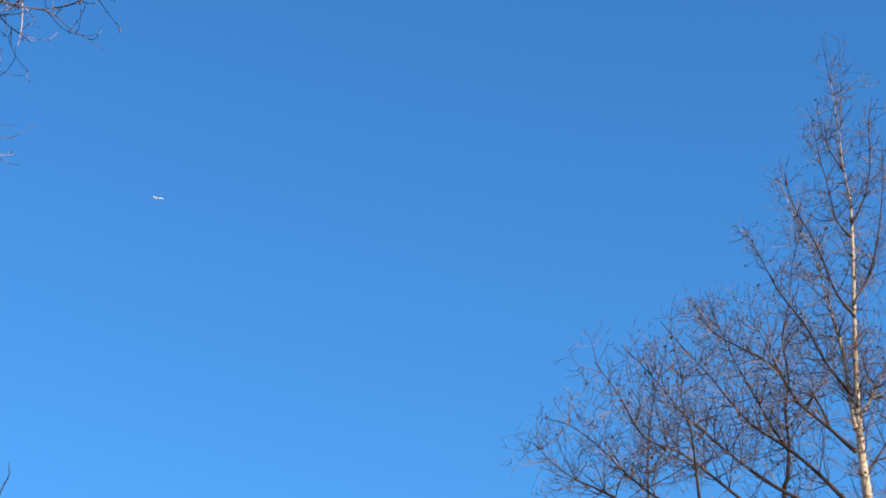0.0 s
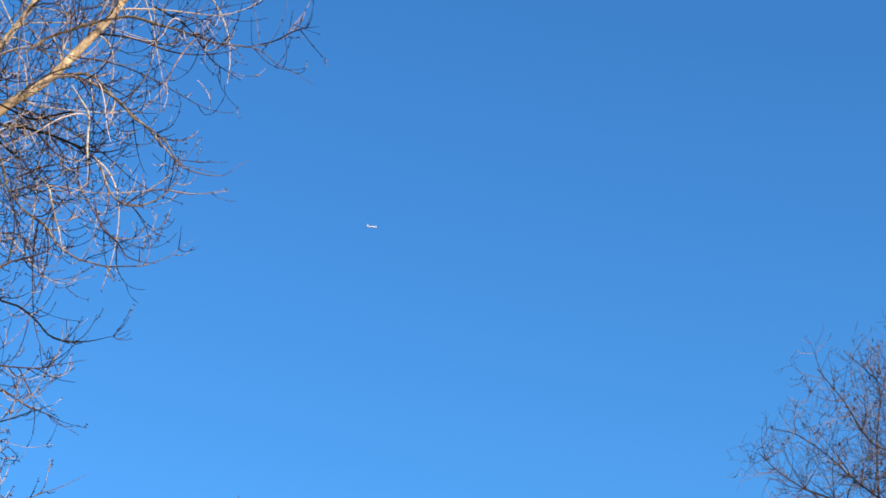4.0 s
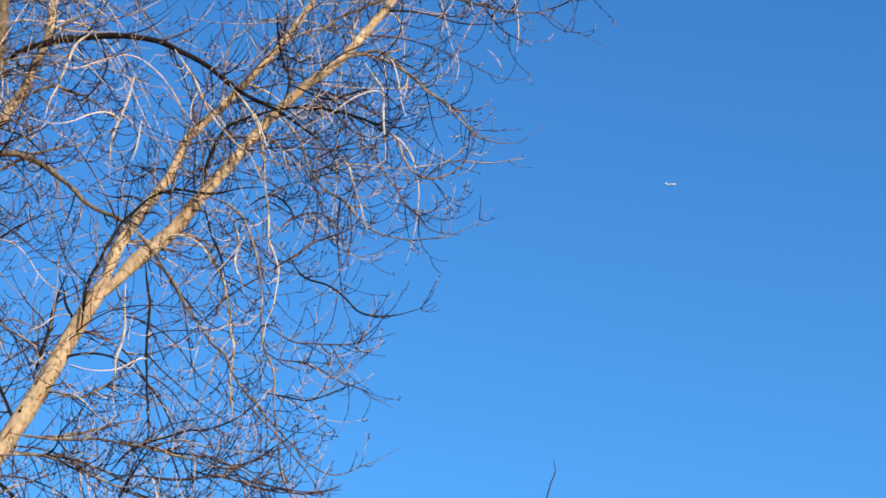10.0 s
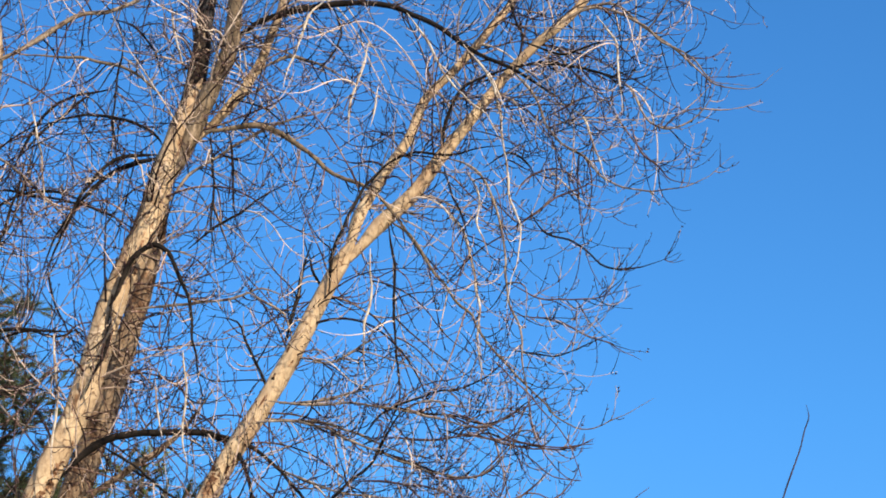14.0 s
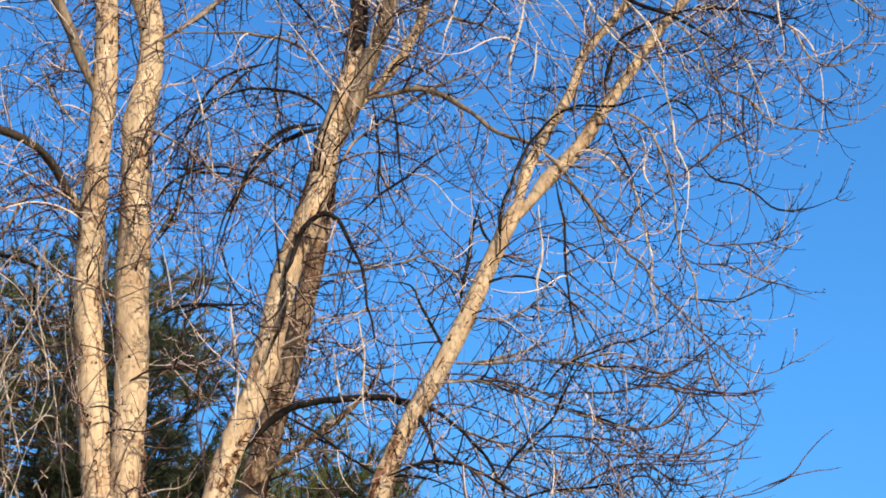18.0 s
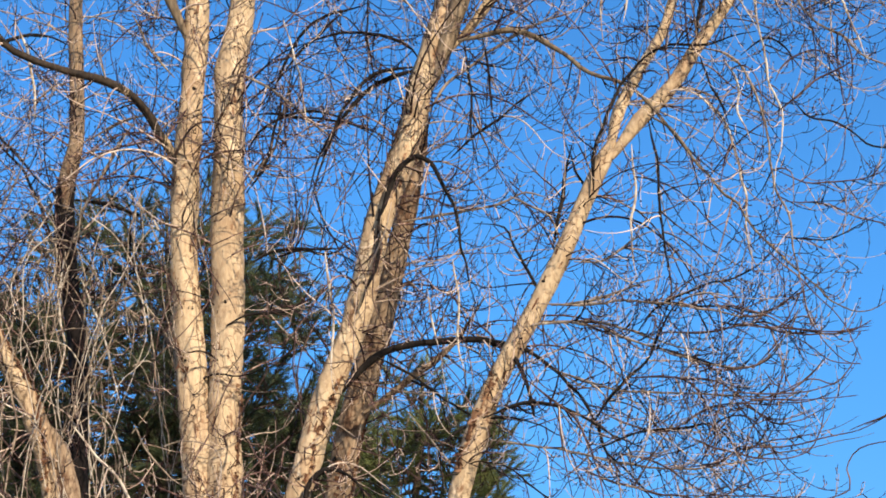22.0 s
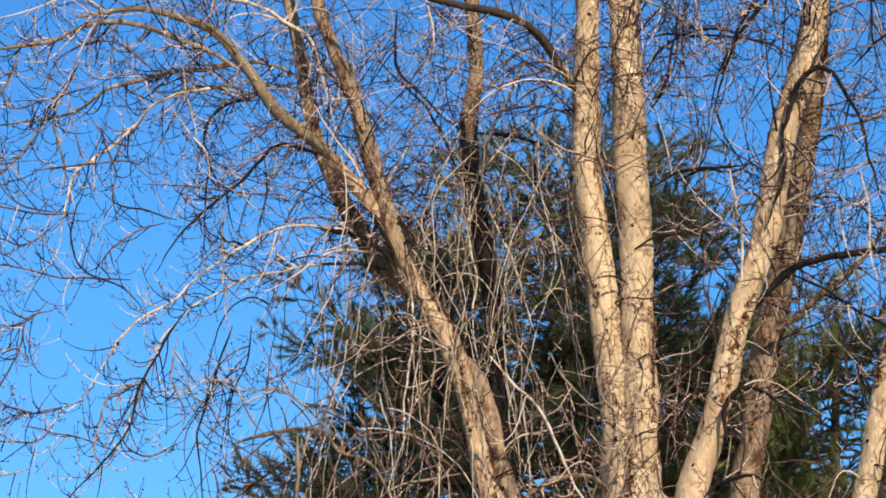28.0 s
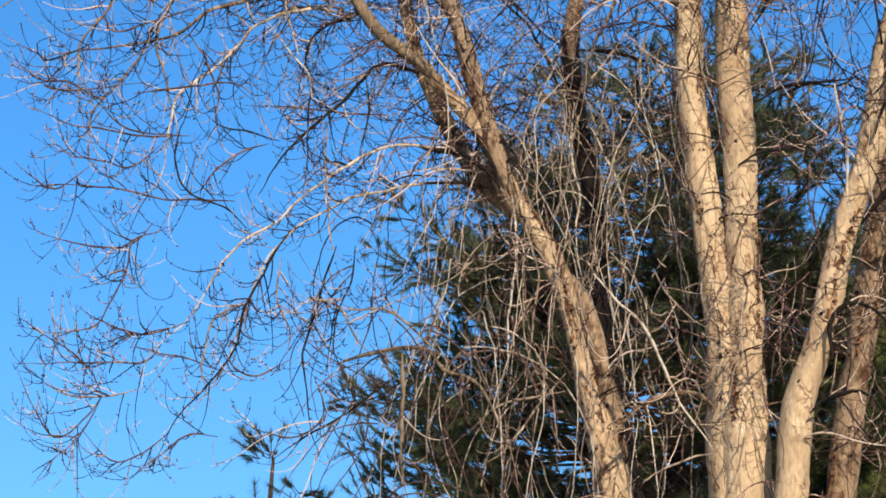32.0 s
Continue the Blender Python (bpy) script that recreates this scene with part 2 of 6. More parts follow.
class Tubes:
    """Many tapered tubes, collected into one mesh."""

    def __init__(self):
        self.v, self.f, self.count = [], [], 0

    def add(self, path, radii, sides=4, rough=0.0):
        p, r = np.asarray(path, float), np.asarray(radii, float)
        n = len(p)
        t = np.gradient(p, axis=0)
        t /= np.linalg.norm(t, axis=1)[:, None] + 1e-9
        ref = np.array((0.31, 0.87, 0.38)) if abs(t[:, 2]).mean() > 0.8 else np.array((0.05, 0.1, 0.99))
        u = np.cross(t, ref)
        u /= np.linalg.norm(u, axis=1)[:, None] + 1e-9
        w = np.cross(t, u)
        a = np.arange(sides) * 2 * math.pi / sides
        rr = np.repeat(r[:, None], sides, 1)
        if rough:
            seed = self.count % 97
            for i in range(n):
                for k in range(sides):
                    q = (math.cos(a[k]) * 1.6, math.sin(a[k]) * 1.6, p[i, 2] * 2.2 + seed)
                    rr[i, k] *= 1 + rough * (noise.fractal(q, 0.8, 2.1, 4) + 0.35 * noise.noise((q[0] * 2, q[1] * 2, q[2] * 4.1)))
        ring = p[:, None] + rr[..., None] * (np.cos(a)[None, :, None] * u[:, None] + np.sin(a)[None, :, None] * w[:, None])
        b = self.count
        self.v.append(ring.reshape(-1, 3))
        i, k = np.meshgrid(np.arange(n - 1), np.arange(sides), indexing="ij")
        k2 = (k + 1) % sides
        self.f.append(b + np.stack([i * sides + k, i * sides + k2, (i + 1) * sides + k2, (i + 1) * sides + k], -1).reshape(-1, 4))
        self.count += n * sides

    def mesh(self, name, material, smooth=True):
        return quads(name, np.concatenate(self.v), np.concatenate(self.f), material, smooth)


def quads(name, v, f, material, smooth=False):
    me = bpy.data.meshes.new(name)
    k = f.shape[1]
    me.vertices.add(len(v))
    me.vertices.foreach_set("co", np.ascontiguousarray(v, np.float32).ravel())
    me.loops.add(f.size)
    me.loops.foreach_set("vertex_index", np.ascontiguousarray(f, np.int32).ravel())
    me.polygons.add(len(f))
    me.polygons.foreach_set("loop_start", np.arange(0, f.size, k, dtype=np.int32))
    me.polygons.foreach_set("use_smooth", np.full(len(f), smooth))
    me.update(calc_edges=True)
    me.materials.append(material)
    return me


def child(name, me, parent, label="", kind=""):
    ob = new(name, me)
    ob.parent = parent
    return tagged(ob, label=label, kind=kind)


def curve(points, step):
    """A smooth line through points (x, y, z, radius), sampled about every step metres."""
    p = np.array(points, float)
    p = np.vstack([2 * p[0] - p[1], p, 2 * p[-1] - p[-2]])
    out = []
    for i in range(1, len(p) - 2):
        a, b, c, d = p[i - 1:i + 3]
        n = max(2, int(np.linalg.norm(c[:3] - b[:3]) / step))
        s = (np.arange(n) / n)[:, None]
        out.append(0.5 * (2 * b + (c - a) * s + (2 * a - 5 * b + 4 * c - d) * s ** 2 + (3 * b - a - 3 * c + d) * s ** 3))
    out.append(p[-2][None])
    q = np.vstack(out)
    q[:, 3] = np.maximum(q[:, 3], 0.002)
    return q


def gauss3(spread=1.0):
    return np.array((rng.gauss(0, spread), rng.gauss(0, spread), rng.gauss(0, spread)))


def unit(v):
    return v / (np.linalg.norm(v) + 1e-9)


def sprig(tubes, start, way, length, r, level, style, spurs):
    """A shoot with a kink at each node: it droops, then turns up towards its end, with smaller side shoots and buds. tubes: one set for the shoot itself, one for its side shoots."""
    n = max(4, int(length / style["step"]))
    p, d = np.array(start, float), unit(np.array(way, float))
    path, nodes = [p.copy()], []
    bend = gauss3(style["wander"])
    zig = unit(np.cross(d, gauss3())) * style["kink"]
    droop, lift = style["droop"] * rng.uniform(0.3, 1.5), style["lift"] * rng.uniform(0.4, 1.4)
    if level:
        droop *= 0.35
    turn = rng.uniform(0.1, 0.4) if level else rng.uniform(*style["turn"])
    for i in range(n):
        f = (i + 1) / n
        fall = -droop if f < turn else lift
        d = unit(d + (np.array((0, 0, fall)) + bend) / n + zig * (1 if i % 2 else -1) + gauss3(style["kink"] * 0.5))
        p = p + d * length / n
        path.append(p.copy())
        nodes.append((p.copy(), d.copy(), f))
    tubes[min(level, 1)].add(path, np.maximum(r * (1 - 0.72 * np.linspace(0, 1, n + 1)), style["thin"] * 0.6), 5 if r > 0.012 else 3)
    if "tips" in style:
        style["tips"].append(p)
    if level < style["levels"]:
        want = style["kids"][level] * length
        for _ in range(int(want) + (rng.random() < want % 1)):
            q, qd, f = nodes[rng.randrange(len(nodes))]
            side = unit(np.cross(qd, gauss3()))
            for s in (1, -1) if rng.random() < style["pairs"] else (1,):
                ln = min(length * 0.7, rng.uniform(*style["short"][level])) * (1.15 - 0.6 * f)
                sprig(tubes, q, qd * rng.uniform(0.4, 0.9) + side * s * rng.uniform(0.6, 1.0), ln, max(style["thin"], r * (1 - 0.72 * f) * 0.62), level + 1, style, spurs)
    if spurs is not None:
        for q, qd, f in nodes[(level > 0)::2]:
            if rng.random() < 0.5:
                side = unit(np.cross(qd, gauss3()))
                for s in (1, -1) if rng.random() < 0.6 else (1,):
                    e = q + (side * 0.7 * s + qd * 0.7) * rng.uniform(0.010, 0.026)
                    spurs.add([q, (q + e) / 2, e], [0.0035, 0.0052, 0.002], 3)


# -- ground --
gm = bmesh.new()
bmesh.ops.create_grid(gm, x_segments=60, y_segments=60, size=3000)
for v in gm.verts:
    k = max(0.0, v.co.length - 60) / 100
    v.co.z = noise.noise(v.co * 0.004) * min(6, k)
me = bpy.data.meshes.new("ground")
gm.to_mesh(me)
gm.free()
me.materials.append(grass)
tagged(new("ground", me), "flat winter lawn of dormant straw-coloured grass", "ground", kind="structure")

# -- the bare tree with many stems --
tree = tagged(new("tree"), "leafless tree with several pale peeling stems and drooping twigs", "tree")
limbs = []


def grow_on(kind, material, points):
    q = curve(points, 0.10 if points[0][3] > 0.03 else 0.06)
    if points[0][3] < 0.06:  # thin wood never runs quite true
        s = np.concatenate([[0], np.linalg.norm(np.diff(q[:, :3], axis=0), axis=1).cumsum()])
        for i in range(1, len(q)):
            fade = min(1.0, s[i] / 0.4) * (1.0 if points[0][3] < 0.03 else 0.6)
            q[i, :3] += np.array(noise.noise_vector((s[i] * 1.8, len(limbs) * 3.7, 0.5))) * 0.030 * fade
            q[i, :3] += np.array(noise.noise_vector((s[i] * 5.5, len(limbs) * 3.7, 7.5))) * 0.016 * fade
            q[i, 3] *= 1 + 0.22 * noise.noise((s[i] * 6.0, len(limbs) * 1.9, 2.5))
    run = 0.35 if kind == "stem" else 0.04  # the end runs out inside what grows on from it
    q = np.vstack([q, np.append(q[-1, :3] + unit(q[-1, :3] - q[-2, :3]) * run, 0.001)])
    if kind == "branch":
        q[:, 3] *= np.interp(np.linspace(0, 1, len(q)), (0, 0.6, 1), (1, 1, 0.4))
    if kind != "stem":  # the foot of a limb starts thin inside its stem
        m = min(len(q) // 3, 4)
        q[:m, 3] *= np.linspace(0.4, 1, m + 1)[:m]
    tb = Tubes()
    big = points[0][3] > 0.06
    tb.add(q[:, :3], q[:, 3], 18 if big else 8 if points[0][3] > 0.03 else 6, 0.2 if big else 0.0)
    child(kind, tb.mesh(kind, material), tree)
    limbs.append(("dark_stem" if material is shade_bark else kind, q))


# -- stems and limbs of the bare tree --
grow_on("stem", pale, [(-4.75, 19.51, -0.15, 0.352), (-4.78, 19.47, 3.20, 0.279), (-4.82, 19.41, 6.40, 0.212), (-4.84, 19.41, 7.32, 0.178), (-4.90, 19.39, 8.18, 0.158), (-4.98, 19.37, 8.90, 0.147), (-5.07, 19.35, 9.86, 0.128), (-5.09, 19.34, 10.79, 0.130), (-5.06, 19.35, 11.70, 0.118), (-5.04, 19.35, 12.38, 0.117), (-5.07, 19.35, 13.40, 0.103), (-5.15, 19.33, 14.53, 0.082), (-5.22, 19.31, 15.83, 0.054)])
grow_on("stem", pale, [(-4.73, 19.50, -0.15, 0.3140), (-4.71, 19.44, 3.19, 0.2490), (-4.68, 19.34, 6.37, 0.2160), (-4.66, 19.36, 7.29, 0.1680), (-4.65, 19.39, 8.27, 0.1550), (-4.66, 19.40, 8.83, 0.1570), (-4.66, 19.42, 9.39, 0.1530), (-4.69, 19.43, 10.44, 0.1530), (-4.71, 19.45, 11.34, 0.1420), (-4.72, 19.48, 11.96, 0.1520), (-4.64, 19.48, 12.49, 0.1280), (-4.62, 19.48, 12.87, 0.1220), (-4.67, 19.48, 13.23, 0.1280), (-4.77, 19.48, 13.59, 0.1350), (-4.84, 19.48, 14.13, 0.1100), (-4.92, 19.48, 15.02, 0.0700)])
grow_on("branch", tanned, [(-4.61, 19.40, 12.85, 0.0120), (-4.48, 19.40, 12.88, 0.0160), (-4.26, 19.40, 13.06, 0.0140), (-4.04, 19.40, 13.22, 0.0120), (-3.76, 19.40, 13.44, 0.0080)])
grow_on("stem", pale, [(-4.64, 19.45, -0.15, 0.201), (-4.47, 19.30, 3.24, 0.159), (-4.18, 19.05, 6.48, 0.138), (-3.95, 19.05, 7.33, 0.117), (-3.67, 19.06, 8.36, 0.124), (-3.39, 19.07, 9.15, 0.125), (-3.18, 19.07, 10.07, 0.125), (-2.91, 19.07, 10.90, 0.119), (-2.75, 19.05, 11.58, 0.115), (-2.57, 19.03, 12.15, 0.108)])
# the dark base stands for the shadow a neighbouring limb casts here
grow_on("limb", half_shaded, [(-2.73, 19.06, 11.49, 0.106), (-2.64, 19.08, 11.87, 0.107), (-2.58, 19.09, 12.21, 0.100), (-2.52, 19.11, 12.69, 0.090), (-2.49, 19.12, 13.26, 0.083), (-2.43, 19.14, 13.99, 0.073), (-2.34, 19.16, 15.08, 0.052)])
grow_on("limb", grey, [(-2.74, 19.07, 11.32, 0.0500), (-2.60, 19.02, 11.66, 0.0850), (-2.37, 18.93, 12.25, 0.0880), (-2.21, 18.82, 12.66, 0.0780), (-2.16, 18.70, 13.13, 0.0700), (-2.15, 18.55, 13.76, 0.0600), (-1.98, 18.42, 14.68, 0.0330)])
grow_on("stem", brown, [(-4.59, 19.64, -0.15, 0.189), (-4.34, 19.82, 3.41, 0.150), (-3.92, 20.12, 6.83, 0.130), (-3.76, 20.06, 7.60, 0.126), (-3.60, 19.99, 8.39, 0.137), (-3.40, 19.94, 9.14, 0.133), (-3.20, 19.88, 9.84, 0.115), (-3.00, 19.82, 10.67, 0.087), (-2.88, 19.74, 11.16, 0.060)])
grow_on("stem", pale, [(-4.37, 19.40, -0.15, 0.140), (-3.75, 19.19, 3.22, 0.111), (-2.67, 18.81, 6.43, 0.096), (-2.50, 18.79, 7.06, 0.092), (-2.32, 18.77, 7.79, 0.098), (-2.05, 18.76, 8.44, 0.091), (-1.77, 18.74, 8.94, 0.087), (-1.51, 18.72, 9.44, 0.083), (-1.23, 18.70, 10.05, 0.078), (-1.07, 18.67, 10.38, 0.076)])
grow_on("limb", pale, [(-1.01, 18.67, 10.39, 0.076), (-0.74, 18.67, 10.74, 0.067), (-0.44, 18.65, 11.05, 0.064), (-0.18, 18.64, 11.44, 0.060), (0.08, 18.62, 11.80, 0.052), (0.40, 18.60, 12.25, 0.047), (0.70, 18.57, 12.59, 0.045), (1.02, 18.53, 12.88, 0.043), (1.31, 18.49, 13.26, 0.040), (1.62, 18.45, 13.72, 0.033), (1.96, 18.40, 14.40, 0.0194)])
grow_on("limb", pale, [(-1.03, 18.67, 10.40, 0.066), (-0.93, 18.70, 10.84, 0.056), (-0.75, 18.73, 11.23, 0.049), (-0.50, 18.76, 11.66, 0.047), (-0.34, 18.79, 12.11, 0.045), (-0.04, 18.81, 12.48, 0.040), (0.28, 18.83, 12.93, 0.038), (0.56, 18.85, 13.35, 0.033), (0.88, 18.86, 13.98, 0.025), (1.17, 18.86, 14.78, 0.0142)])
grow_on("stem", mottled, [(-4.94, 19.55, -0.15, 0.224), (-5.27, 19.59, 2.83, 0.177), (-5.85, 19.65, 5.66, 0.154), (-5.95, 19.63, 6.23, 0.145), (-6.02, 19.62, 6.60, 0.138), (-6.11, 19.60, 6.97, 0.123), (-6.20, 19.58, 7.27, 0.100), (-6.25, 19.57, 7.57, 0.097), (-6.30, 19.57, 7.85, 0.100), (-6.37, 19.55, 8.18, 0.106), (-6.48, 19.53, 8.51, 0.115), (-6.58, 19.50, 8.76, 0.100), (-6.87, 19.41, 9.24, 0.104), (-7.03, 19.36, 9.55, 0.101)])
grow_on("limb", brown, [(-6.00, 19.55, 7.43, 0.068), (-6.04, 19.56, 7.50, 0.089), (-6.11, 19.57, 7.72, 0.089), (-6.17, 19.57, 7.94, 0.092), (-6.23, 19.58, 8.18, 0.080), (-6.31, 19.58, 8.35, 0.059), (-6.36, 19.59, 8.45, 0.027)])
grow_on("limb", mottled, [(-6.83, 19.33, 9.20, 0.073), (-6.98, 19.26, 9.51, 0.073), (-7.04, 19.22, 9.70, 0.069), (-7.11, 19.17, 9.86, 0.069), (-7.36, 19.06, 10.18, 0.065), (-7.64, 18.93, 10.53, 0.061), (-7.79, 18.85, 10.68, 0.041)])
grow_on("limb", grey, [(-7.50, 18.97, 10.36, 0.061), (-7.62, 18.89, 10.51, 0.063), (-8.02, 18.70, 10.87, 0.062), (-8.22, 18.57, 11.20, 0.053), (-8.53, 18.40, 11.62, 0.045), (-8.78, 18.25, 11.74, 0.038), (-9.21, 18.01, 11.82, 0.026), (-9.70, 17.72, 11.67, 0.016)])
grow_on("limb", brown, [(-6.81, 19.34, 9.15, 0.091), (-6.94, 19.27, 9.48, 0.094), (-7.01, 19.22, 9.70, 0.092), (-7.10, 19.17, 10.09, 0.090), (-7.20, 19.11, 10.49, 0.085), (-7.35, 19.03, 11.06, 0.075), (-7.52, 18.94, 11.54, 0.070), (-7.66, 18.86, 11.96, 0.065), (-7.72, 18.82, 12.43, 0.060), (-7.82, 18.76, 13.17, 0.046), (-7.98, 18.66, 14.06, 0.026)])
grow_on("limb", brown, [(-6.85, 19.64, 9.09, 0.098), (-7.13, 19.58, 9.38, 0.104), (-7.41, 19.51, 9.79, 0.099), (-7.62, 19.46, 10.20, 0.083), (-7.84, 19.41, 10.74, 0.073), (-7.97, 19.39, 11.18, 0.068), (-8.03, 19.40, 11.59, 0.069), (-8.18, 19.38, 12.26, 0.058), (-8.30, 19.36, 12.79, 0.053), (-8.42, 19.35, 13.72, 0.036)])
grow_on("stem", brown, [(-4.94, 19.58, -0.15, 0.150), (-5.27, 19.65, 2.87, 0.119), (-5.85, 19.77, 5.73, 0.103), (-5.95, 19.73, 6.41, 0.104), (-5.99, 19.69, 6.93, 0.099), (-6.02, 19.67, 7.24, 0.094), (-6.08, 19.63, 7.52, 0.079)])
# lower back stem: its shade is in the colour; the upper limb is brown
grow_on("stem", shade_bark, [(-5.00, 19.72, -0.15, 0.166), (-5.43, 20.04, 3.48, 0.132), (-6.18, 20.59, 6.96, 0.114), (-6.31, 20.52, 7.73, 0.104), (-6.35, 20.47, 8.64, 0.094), (-6.40, 20.42, 9.57, 0.095), (-6.54, 20.34, 10.46, 0.100), (-6.58, 20.29, 11.12, 0.098), (-6.55, 20.27, 11.42, 0.075)])
grow_on("limb", brown, [(-6.54, 20.22, 10.96, 0.080), (-6.54, 20.21, 11.27, 0.092), (-6.47, 20.22, 11.71, 0.081), (-6.50, 20.21, 12.35, 0.073), (-6.54, 20.18, 13.00, 0.071), (-6.59, 20.16, 14.01, 0.054), (-6.74, 20.10, 15.18, 0.031)])
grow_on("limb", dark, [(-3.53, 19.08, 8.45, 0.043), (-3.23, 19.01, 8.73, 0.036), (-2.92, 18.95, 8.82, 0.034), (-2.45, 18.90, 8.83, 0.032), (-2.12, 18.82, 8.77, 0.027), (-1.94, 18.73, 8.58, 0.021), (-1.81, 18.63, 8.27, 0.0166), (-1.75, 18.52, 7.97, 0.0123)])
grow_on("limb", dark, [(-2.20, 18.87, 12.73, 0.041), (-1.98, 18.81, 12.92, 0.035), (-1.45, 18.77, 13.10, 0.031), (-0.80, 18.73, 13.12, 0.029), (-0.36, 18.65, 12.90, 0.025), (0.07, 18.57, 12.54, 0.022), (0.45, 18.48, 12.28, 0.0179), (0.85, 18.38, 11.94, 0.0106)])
grow_on("limb", grey, [(-2.40, 18.85, 11.79, 0.032), (-1.87, 18.82, 11.83, 0.029), (-1.49, 18.77, 11.60, 0.025), (-1.17, 18.71, 11.28, 0.021), (-0.85, 18.65, 11.10, 0.0175), (-0.53, 18.58, 10.70, 0.0137), (-0.22, 18.50, 10.16, 0.0085)])
grow_on("branch", dark, [(0.47, 18.49, 12.29, 0.0184), (0.80, 18.43, 12.31, 0.0147), (1.06, 18.37, 12.22, 0.0128), (1.32, 18.30, 12.12, 0.0109), (1.52, 18.24, 12.04, 0.0091), (1.72, 18.17, 12.06, 0.0072), (1.82, 18.11, 12.10, 0.0054)])
grow_on("branch", dark, [(-0.19, 18.60, 11.39, 0.0181), (-0.16, 18.56, 11.73, 0.0182), (-0.06, 18.52, 11.98, 0.0165), (0.07, 18.48, 12.11, 0.0165), (0.28, 18.44, 12.21, 0.0165), (0.44, 18.39, 12.25, 0.0146)])
grow_on("branch", dark, [(-0.65, 18.69, 11.40, 0.0145), (-0.41, 18.60, 11.45, 0.0127), (-0.15, 18.50, 11.38, 0.0108), (0.09, 18.40, 11.38, 0.0090), (0.34, 18.30, 11.37, 0.0071)])
grow_on("branch", grey, [(0.76, 18.48, 13.09, 0.0131), (1.01, 18.43, 13.30, 0.0151), (1.27, 18.38, 13.42, 0.0151), (1.53, 18.32, 13.51, 0.0132), (1.79, 18.25, 13.53, 0.0132), (2.05, 18.18, 13.42, 0.0113), (2.31, 18.11, 13.33, 0.0112), (2.57, 18.04, 13.23, 0.0093), (2.82, 17.96, 13.18, 0.0074), (3.08, 17.88, 12.97, 0.0055), (3.39, 17.78, 12.77, 0.0046)])
grow_on("branch", dark, [(2.29, 17.95, 13.24, 0.0074), (2.39, 17.91, 13.07, 0.0074), (2.49, 17.86, 12.90, 0.0064), (2.70, 17.80, 12.73, 0.0046)])
grow_on("branch", dark, [(1.88, 18.20, 13.67, 0.0094), (2.14, 18.07, 13.46, 0.0094), (2.30, 17.95, 13.23, 0.0074)])
grow_on("branch", dark, [(2.76, 17.89, 13.13, 0.0074), (3.01, 17.78, 13.15, 0.0065), (3.20, 17.68, 13.24, 0.0055), (3.41, 17.57, 13.29, 0.0037)])
grow_on("branch", tanned, [(1.03, 18.37, 12.86, 0.0130), (1.39, 18.30, 12.85, 0.0130), (1.55, 18.25, 12.69, 0.0120), (1.76, 18.18, 12.49, 0.0110), (1.92, 18.12, 12.29, 0.0109), (2.07, 18.06, 12.09, 0.0090), (2.27, 17.99, 11.84, 0.0081), (2.47, 17.92, 11.75, 0.0071), (2.62, 17.85, 11.74, 0.0053), (2.81, 17.78, 11.87, 0.0036)])
grow_on("branch", tanned, [(0.45, 18.49, 12.29, 0.0147), (0.64, 18.43, 11.97, 0.0137), (0.77, 18.36, 11.64, 0.0126), (0.89, 18.30, 11.40, 0.0116), (1.09, 18.23, 11.22, 0.0107), (1.23, 18.16, 10.99, 0.0097), (1.42, 18.08, 10.84, 0.0088), (1.67, 18.00, 10.76, 0.0087), (1.96, 17.91, 10.76, 0.0078), (2.15, 17.83, 10.83, 0.0061), (2.35, 17.74, 10.98, 0.0043)])
grow_on("branch", dark, [(0.54, 18.39, 12.26, 0.0146), (0.90, 18.30, 12.22, 0.0128), (1.20, 18.21, 12.09, 0.0109), (1.40, 18.12, 11.95, 0.0108), (1.52, 18.04, 11.83, 0.0089)])
grow_on("branch", tanned, [(1.39, 18.05, 11.94, 0.0108), (1.51, 17.99, 11.79, 0.0098), (1.58, 17.94, 11.62, 0.0098), (1.67, 17.89, 11.39, 0.0088), (1.82, 17.84, 11.30, 0.0088), (2.01, 17.77, 11.33, 0.0079), (2.19, 17.71, 11.50, 0.0070), (2.23, 17.66, 11.62, 0.0053)])
grow_on("branch", tanned, [(0.80, 18.28, 12.55, 0.0092), (1.11, 18.21, 12.75, 0.0129), (1.41, 18.13, 12.67, 0.0119), (1.66, 18.05, 12.48, 0.0109), (1.86, 17.98, 12.23, 0.0099), (2.05, 17.90, 12.04, 0.0090), (2.23, 17.82, 11.76, 0.0071), (2.52, 17.72, 11.66, 0.0044)])
grow_on("branch", bleached, [(0.01, 18.50, 12.54, 0.0111), (0.22, 18.44, 12.21, 0.0128), (0.33, 18.39, 11.85, 0.0127), (0.35, 18.33, 11.50, 0.0117), (0.40, 18.27, 11.12, 0.0106), (0.43, 18.22, 10.81, 0.0105), (0.53, 18.16, 10.51, 0.0096), (0.50, 18.10, 10.20, 0.0086), (0.42, 18.05, 9.85, 0.0068), (0.40, 18.00, 9.61, 0.0051)])
grow_on("branch", bleached, [(-0.52, 18.59, 12.93, 0.0113), (-0.30, 18.52, 12.55, 0.0120), (-0.17, 18.44, 12.20, 0.0110), (0.07, 18.36, 11.86, 0.0091), (0.22, 18.28, 11.67, 0.0090), (0.35, 18.20, 11.37, 0.0071)])
